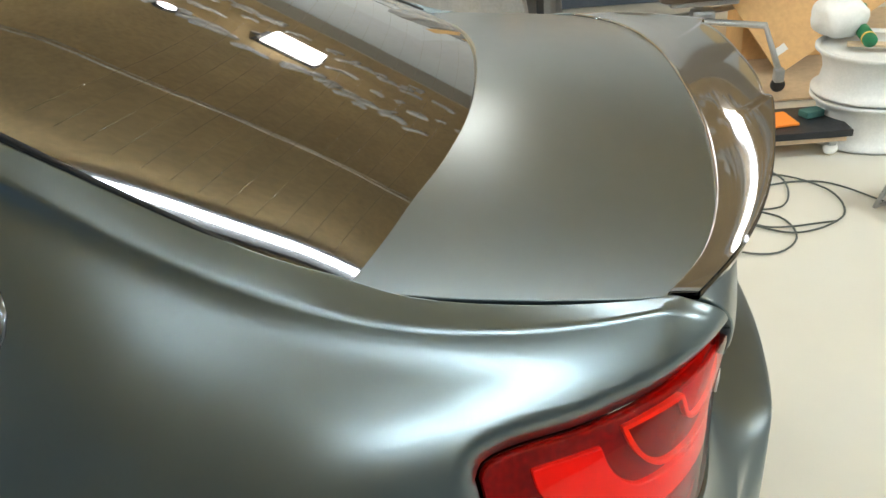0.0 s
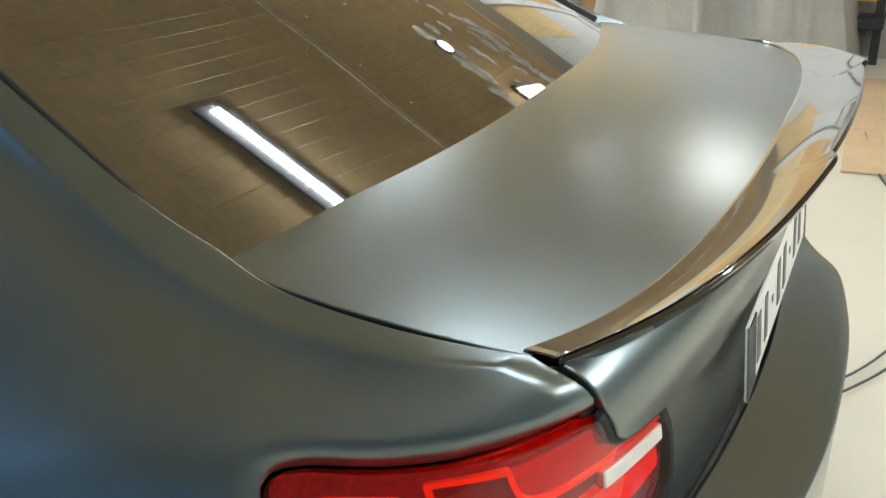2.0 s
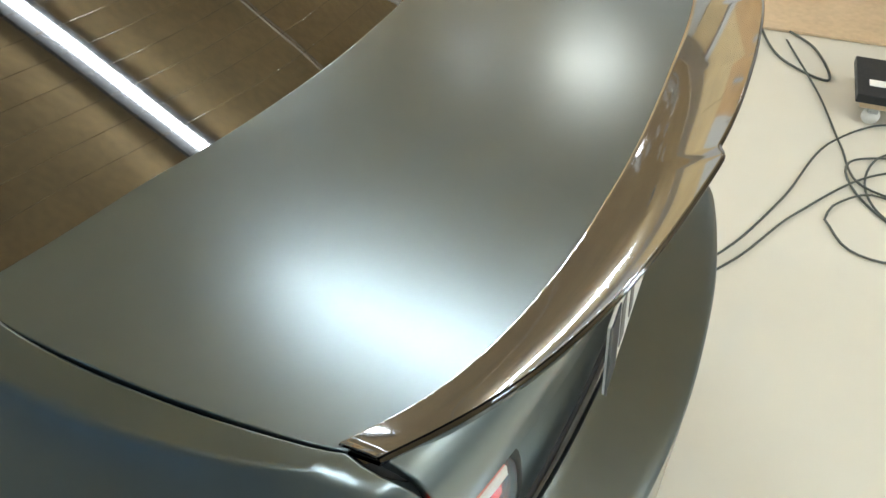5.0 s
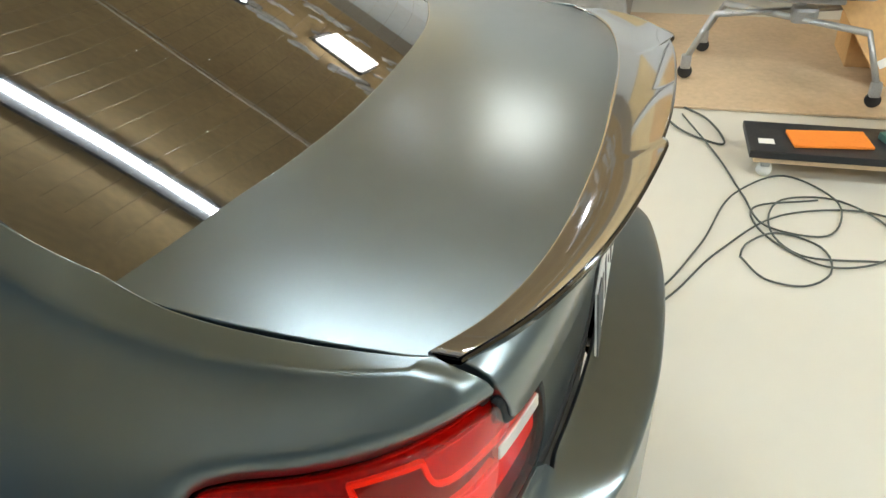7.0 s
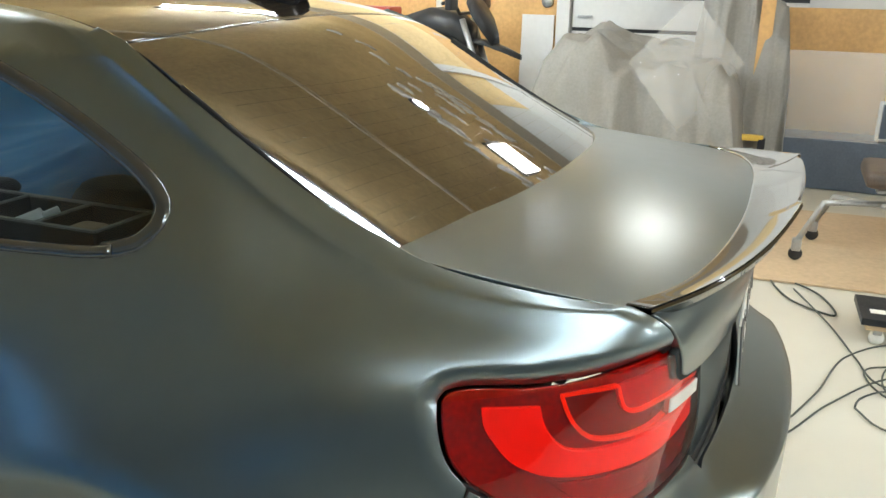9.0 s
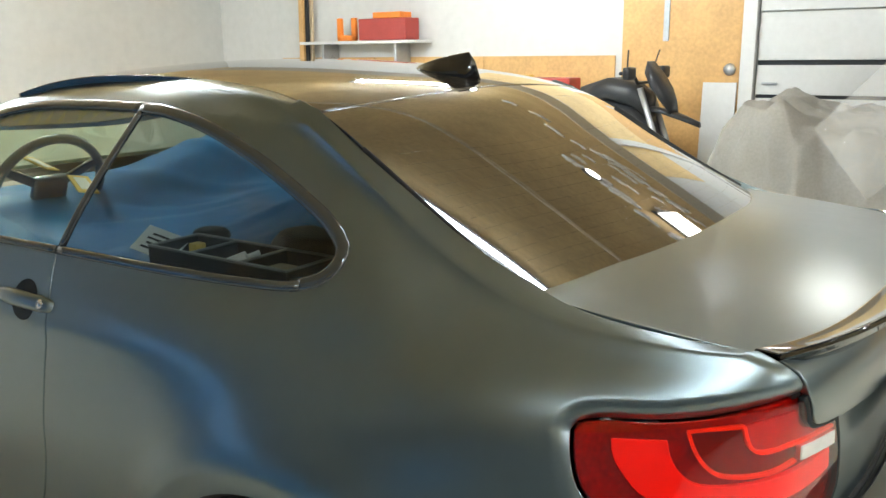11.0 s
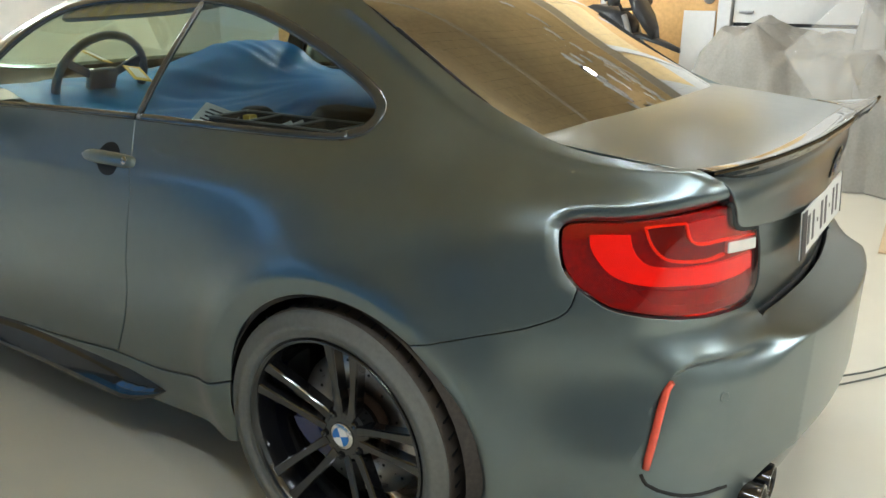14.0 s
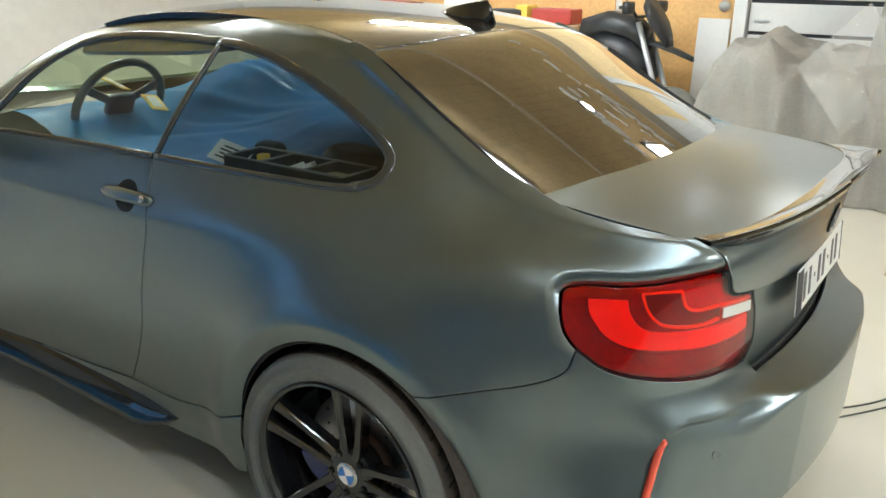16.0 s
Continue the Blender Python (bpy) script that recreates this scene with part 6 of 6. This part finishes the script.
for j in range(25):
    row = []
    for i in range(25):
        x, y = -0.16 + 0.32 * i / 24, -0.22 + 0.44 * j / 24
        e = max(abs(x) / 0.16, abs(y) / 0.22)
        row.append(bm.verts.new((3.10 + x, -1.66 + y, 0.575 - 0.10 * max(e - 0.6, 0) ** 1.2 + 0.025 * noise.fractal((x * 9, y * 9, 1), 1, 2, 3))))
    rows.append(row)
for j in range(24):
    for i in range(24):
        bm.faces.new((rows[j][i], rows[j][i + 1], rows[j + 1][i + 1], rows[j + 1][i]))
bmesh.ops.solidify(bm, geom=bm.faces[:], thickness=0.006)
tagged(part("cloth", bm, PAPER, smooth=True), "white cloth lying on the chair seat", "cloth")
seat = boxed((0.44, 0.46, 0.09), (0.03, 0.0, 0.50), 0.035)
for v in seat.verts:
    v.co.z += 0.10 * max(0.08 - math.hypot(v.co.x - 0.03, v.co.y) ** 2, 0) * -1
part("seat", seat, material("brown_seat", (0.10, 0.075, 0.06), 0.45, noise_scale=10, vary=0.25), stand, "dark brown worn seat", True)
part("seat_pan", boxed((0.34, 0.34, 0.03), (0.03, 0, 0.44), 0.01), GREY_STEEL, stand)
part("lever", tube([(0.03, -0.1, 0.42), (-0.05, -0.3, 0.44), (-0.06, -0.36, 0.47)], 0.012), GREY_STEEL, stand, smooth=True)

# dolly with an orange pad
dolly = thing("dolly", "black board dolly on white castors", "dolly", (2.06, -1.62, 0), turn=2)
part("deck", boxed((0.30, 0.66, 0.030), (0, 0, 0.110), 0.004), DARK, dolly)
part("base_board", boxed((0.28, 0.62, 0.02), (0, 0, 0.083), 0.002), MAT, dolly, "pale wooden under-board")
part("grip_hole", boxed((0.045, 0.06, 0.003), (-0.05, 0.26, 0.1255), 0.001), PAPER, dolly)
for x in (-0.11, 0.11):
    for y in (-0.26, 0.26):
        c = part("castor", lathe([(0.0, -0.012), (0.028, -0.012), (0.031, 0.0), (0.028, 0.012), (0.0, 0.012)], 24, "x"), PAPER, dolly, "white plastic castor", True)
        c.location = (x, y, 0.034)
        part("bracket", boxed((0.04, 0.035, 0.03), (0, 0, 0.030), 0.006), GREY_STEEL, c)
solid("orange_pad", (0.15, 0.30, 0.012), (2.05, -1.60, 0.1265), ORANGE, "flat orange pad lying on the dolly", "pad", 0.003, (0, 0, 8))
solid("sanding_block", (0.06, 0.09, 0.03), (2.10, -1.84, 0.1265), material("teal_block", (0.05, 0.14, 0.12), 0.6, noise_scale=20, vary=0.2), "small teal sanding block on the dolly", "block", 0.006, (0, 0, 20))

# rims in a stack, with things on top
def bare_rim(z, label):
    ob = thing("wheel_rim", label, "wheel rim", (2.16, -2.10, z), "bare wheel rims in a stack")
    part("barrel", lathe([(0.235, 0.0), (0.245, 0.004), (0.245, 0.016), (0.228, 0.026), (0.214, 0.05), (0.204, 0.10), (0.214, 0.15), (0.232, 0.175), (0.245, 0.185), (0.245, 0.197), (0.235, 0.20), (0.224, 0.18), (0.196, 0.10), (0.222, 0.02)], 64, "z", True), PRIMER, ob, smooth=True)
    part("face", lathe([(0.0, 0.165), (0.10, 0.165), (0.222, 0.178), (0.222, 0.185), (0.10, 0.178), (0.0, 0.178)], 48), PRIMER, ob, smooth=True)
    return ob


bare_rim(0.003, "white primed bare wheel rim standing on the floor")
bare_rim(0.207, "white primed bare wheel rim on top of another rim")
solid("wooden_disc", (0.36, 0.05, 0.012), (2.10, -2.14, 0.409), MAT, "pale wooden batten lying on the rims", "batten", 0.002, (0, 0, 70))
gun = thing("sealant_gun", "green sealant gun with a yellow collar", "tool", (2.18, -2.05, 0.41), turn=80)
part("barrel", lathe([(0.0, -0.11), (0.026, -0.11), (0.028, -0.08), (0.028, 0.09), (0.0, 0.09)], 20, "y"), GREEN, gun, smooth=True).location = (0, 0, 0.032)
part("collar", lathe([(0.0, 0.05), (0.030, 0.05), (0.030, 0.065), (0.0, 0.065)], 20, "y"), YELLOW_TAPE, gun, smooth=True).location = (0, 0, 0.032)
part("grip", boxed((0.03, 0.04, 0.13), (0, -0.13, 0.066), 0.01), GREEN, gun)
part("trigger", boxed((0.014, 0.02, 0.06), (0, -0.09, 0.035), 0.004), RED, gun)
bm = bmesh.new()
bmesh.ops.create_icosphere(bm, subdivisions=4, radius=0.11)
for v in bm.verts:
    v.co *= 1 + 0.20 * noise.fractal(v.co * 9, 1, 2, 3)
    v.co.z = max(v.co.z * 0.9, -0.085) + 0.09
bmesh.ops.transform(bm, matrix=Matrix.Translation((2.30, -1.98, 0.411)), verts=bm.verts)
tagged(part("plastic_bag", bm, PAPER, smooth=True), "crumpled white plastic bag on the rims", "bag")
board = part("cardboard_sheet", boxed((0.012, 0.95, 0.68), (0, -0.475, 0.34), 0.002), CARD)
board.matrix_world = pose(2.97, -1.97, 0.022, -32, 20, 0)
tagged(board, "brown cardboard sheet leaning, with a paper label", "cardboard")
part("paper_label", boxed((0.003, 0.075, 0.04), (-0.0075, -0.07, 0.105), 0.0005), PAPER, board, "white paper label")
prop = solid("carton", (0.35, 0.5, 0.5), (3.45, -2.10, 0.016), CARD, "brown carton behind the leaning cardboard", "box", 0.006)

# cable reel and cables
reel = thing("cable_reel", "black cable reel on a steel frame", "cable reel", (1.42, -2.02, 0), turn=25)
for x in (-0.06, 0.06):
    part("flange", lathe([(0.03, -0.006), (0.12, -0.006), (0.126, 0.0), (0.12, 0.006), (0.03, 0.006)], 40, "x", True), DARK, reel, smooth=True).location = (x, 0, 0.165)
part("cable_turns", lathe([(0.05, -0.05)] + [(0.085 + 0.004 * (i % 2), -0.05 + 0.1 * i / 16) for i in range(17)] + [(0.05, 0.05)], 40, "x"), CABLE, reel, smooth=True).location = (0, 0, 0.165)
part("frame", tube([(-0.09, -0.12, 0.012), (-0.09, 0.12, 0.012), (-0.09, 0.02, 0.17), (0.09, 0.02, 0.17), (0.09, 0.12, 0.012), (0.09, -0.12, 0.012), (-0.09, -0.12, 0.012)], 0.010), GREY_STEEL, reel, smooth=True)


def cable(points, label, r=0.0038):
    line = smooth_line([(x, y, r + 0.0025 + 0.004 * (i % 2)) for i, (x, y) in enumerate(points)], 0.03)
    tagged(part("cable", tube(line, r, 7), CABLE, smooth=True), label, "cable", "cables on the floor")


def loops(cx, cy, rx, ry, turns, seed):
    rng = random.Random(seed)
    return [(cx + rx * math.cos(a) * (1 + rng.uniform(-0.25, 0.25)), cy + ry * math.sin(a) * (1 + rng.uniform(-0.25, 0.25))) for a in np.linspace(0, 2 * math.pi * turns, int(7 * turns))]


cable([(0.75, -0.75), (1.0, -0.97), (1.35, -1.12), (1.75, -1.25), (1.95, -1.45), (1.75, -1.62), (1.5, -1.55), (1.52, -1.35), (1.75, -1.28), (2.05, -1.20), (2.5, -1.05)], "dark cable winding over the floor")
cable([(0.7, -0.80), (1.0, -1.02), (1.3, -1.17), (1.62, -1.42), (1.7, -1.75), (1.45, -1.95)], "dark cable running to the reel")
cable([(1.30, -1.25), (1.17, -1.32), (1.16, -1.44), (1.25, -1.53), (1.42, -1.52), (1.48, -1.38), (1.38, -1.27), (1.30, -1.25)], "loop of dark cable on the floor")
cable(loops(1.55, -1.55, 0.22, 0.24, 1.6, 9), "tangle of dark cable beside the dolly")
cable([(2.62, -1.02), (2.45, -1.16), (2.2, -1.22), (2.3, -1.05), (2.62, -0.93), (3.1, -0.85)], "dark cable along the tan board", 0.005)
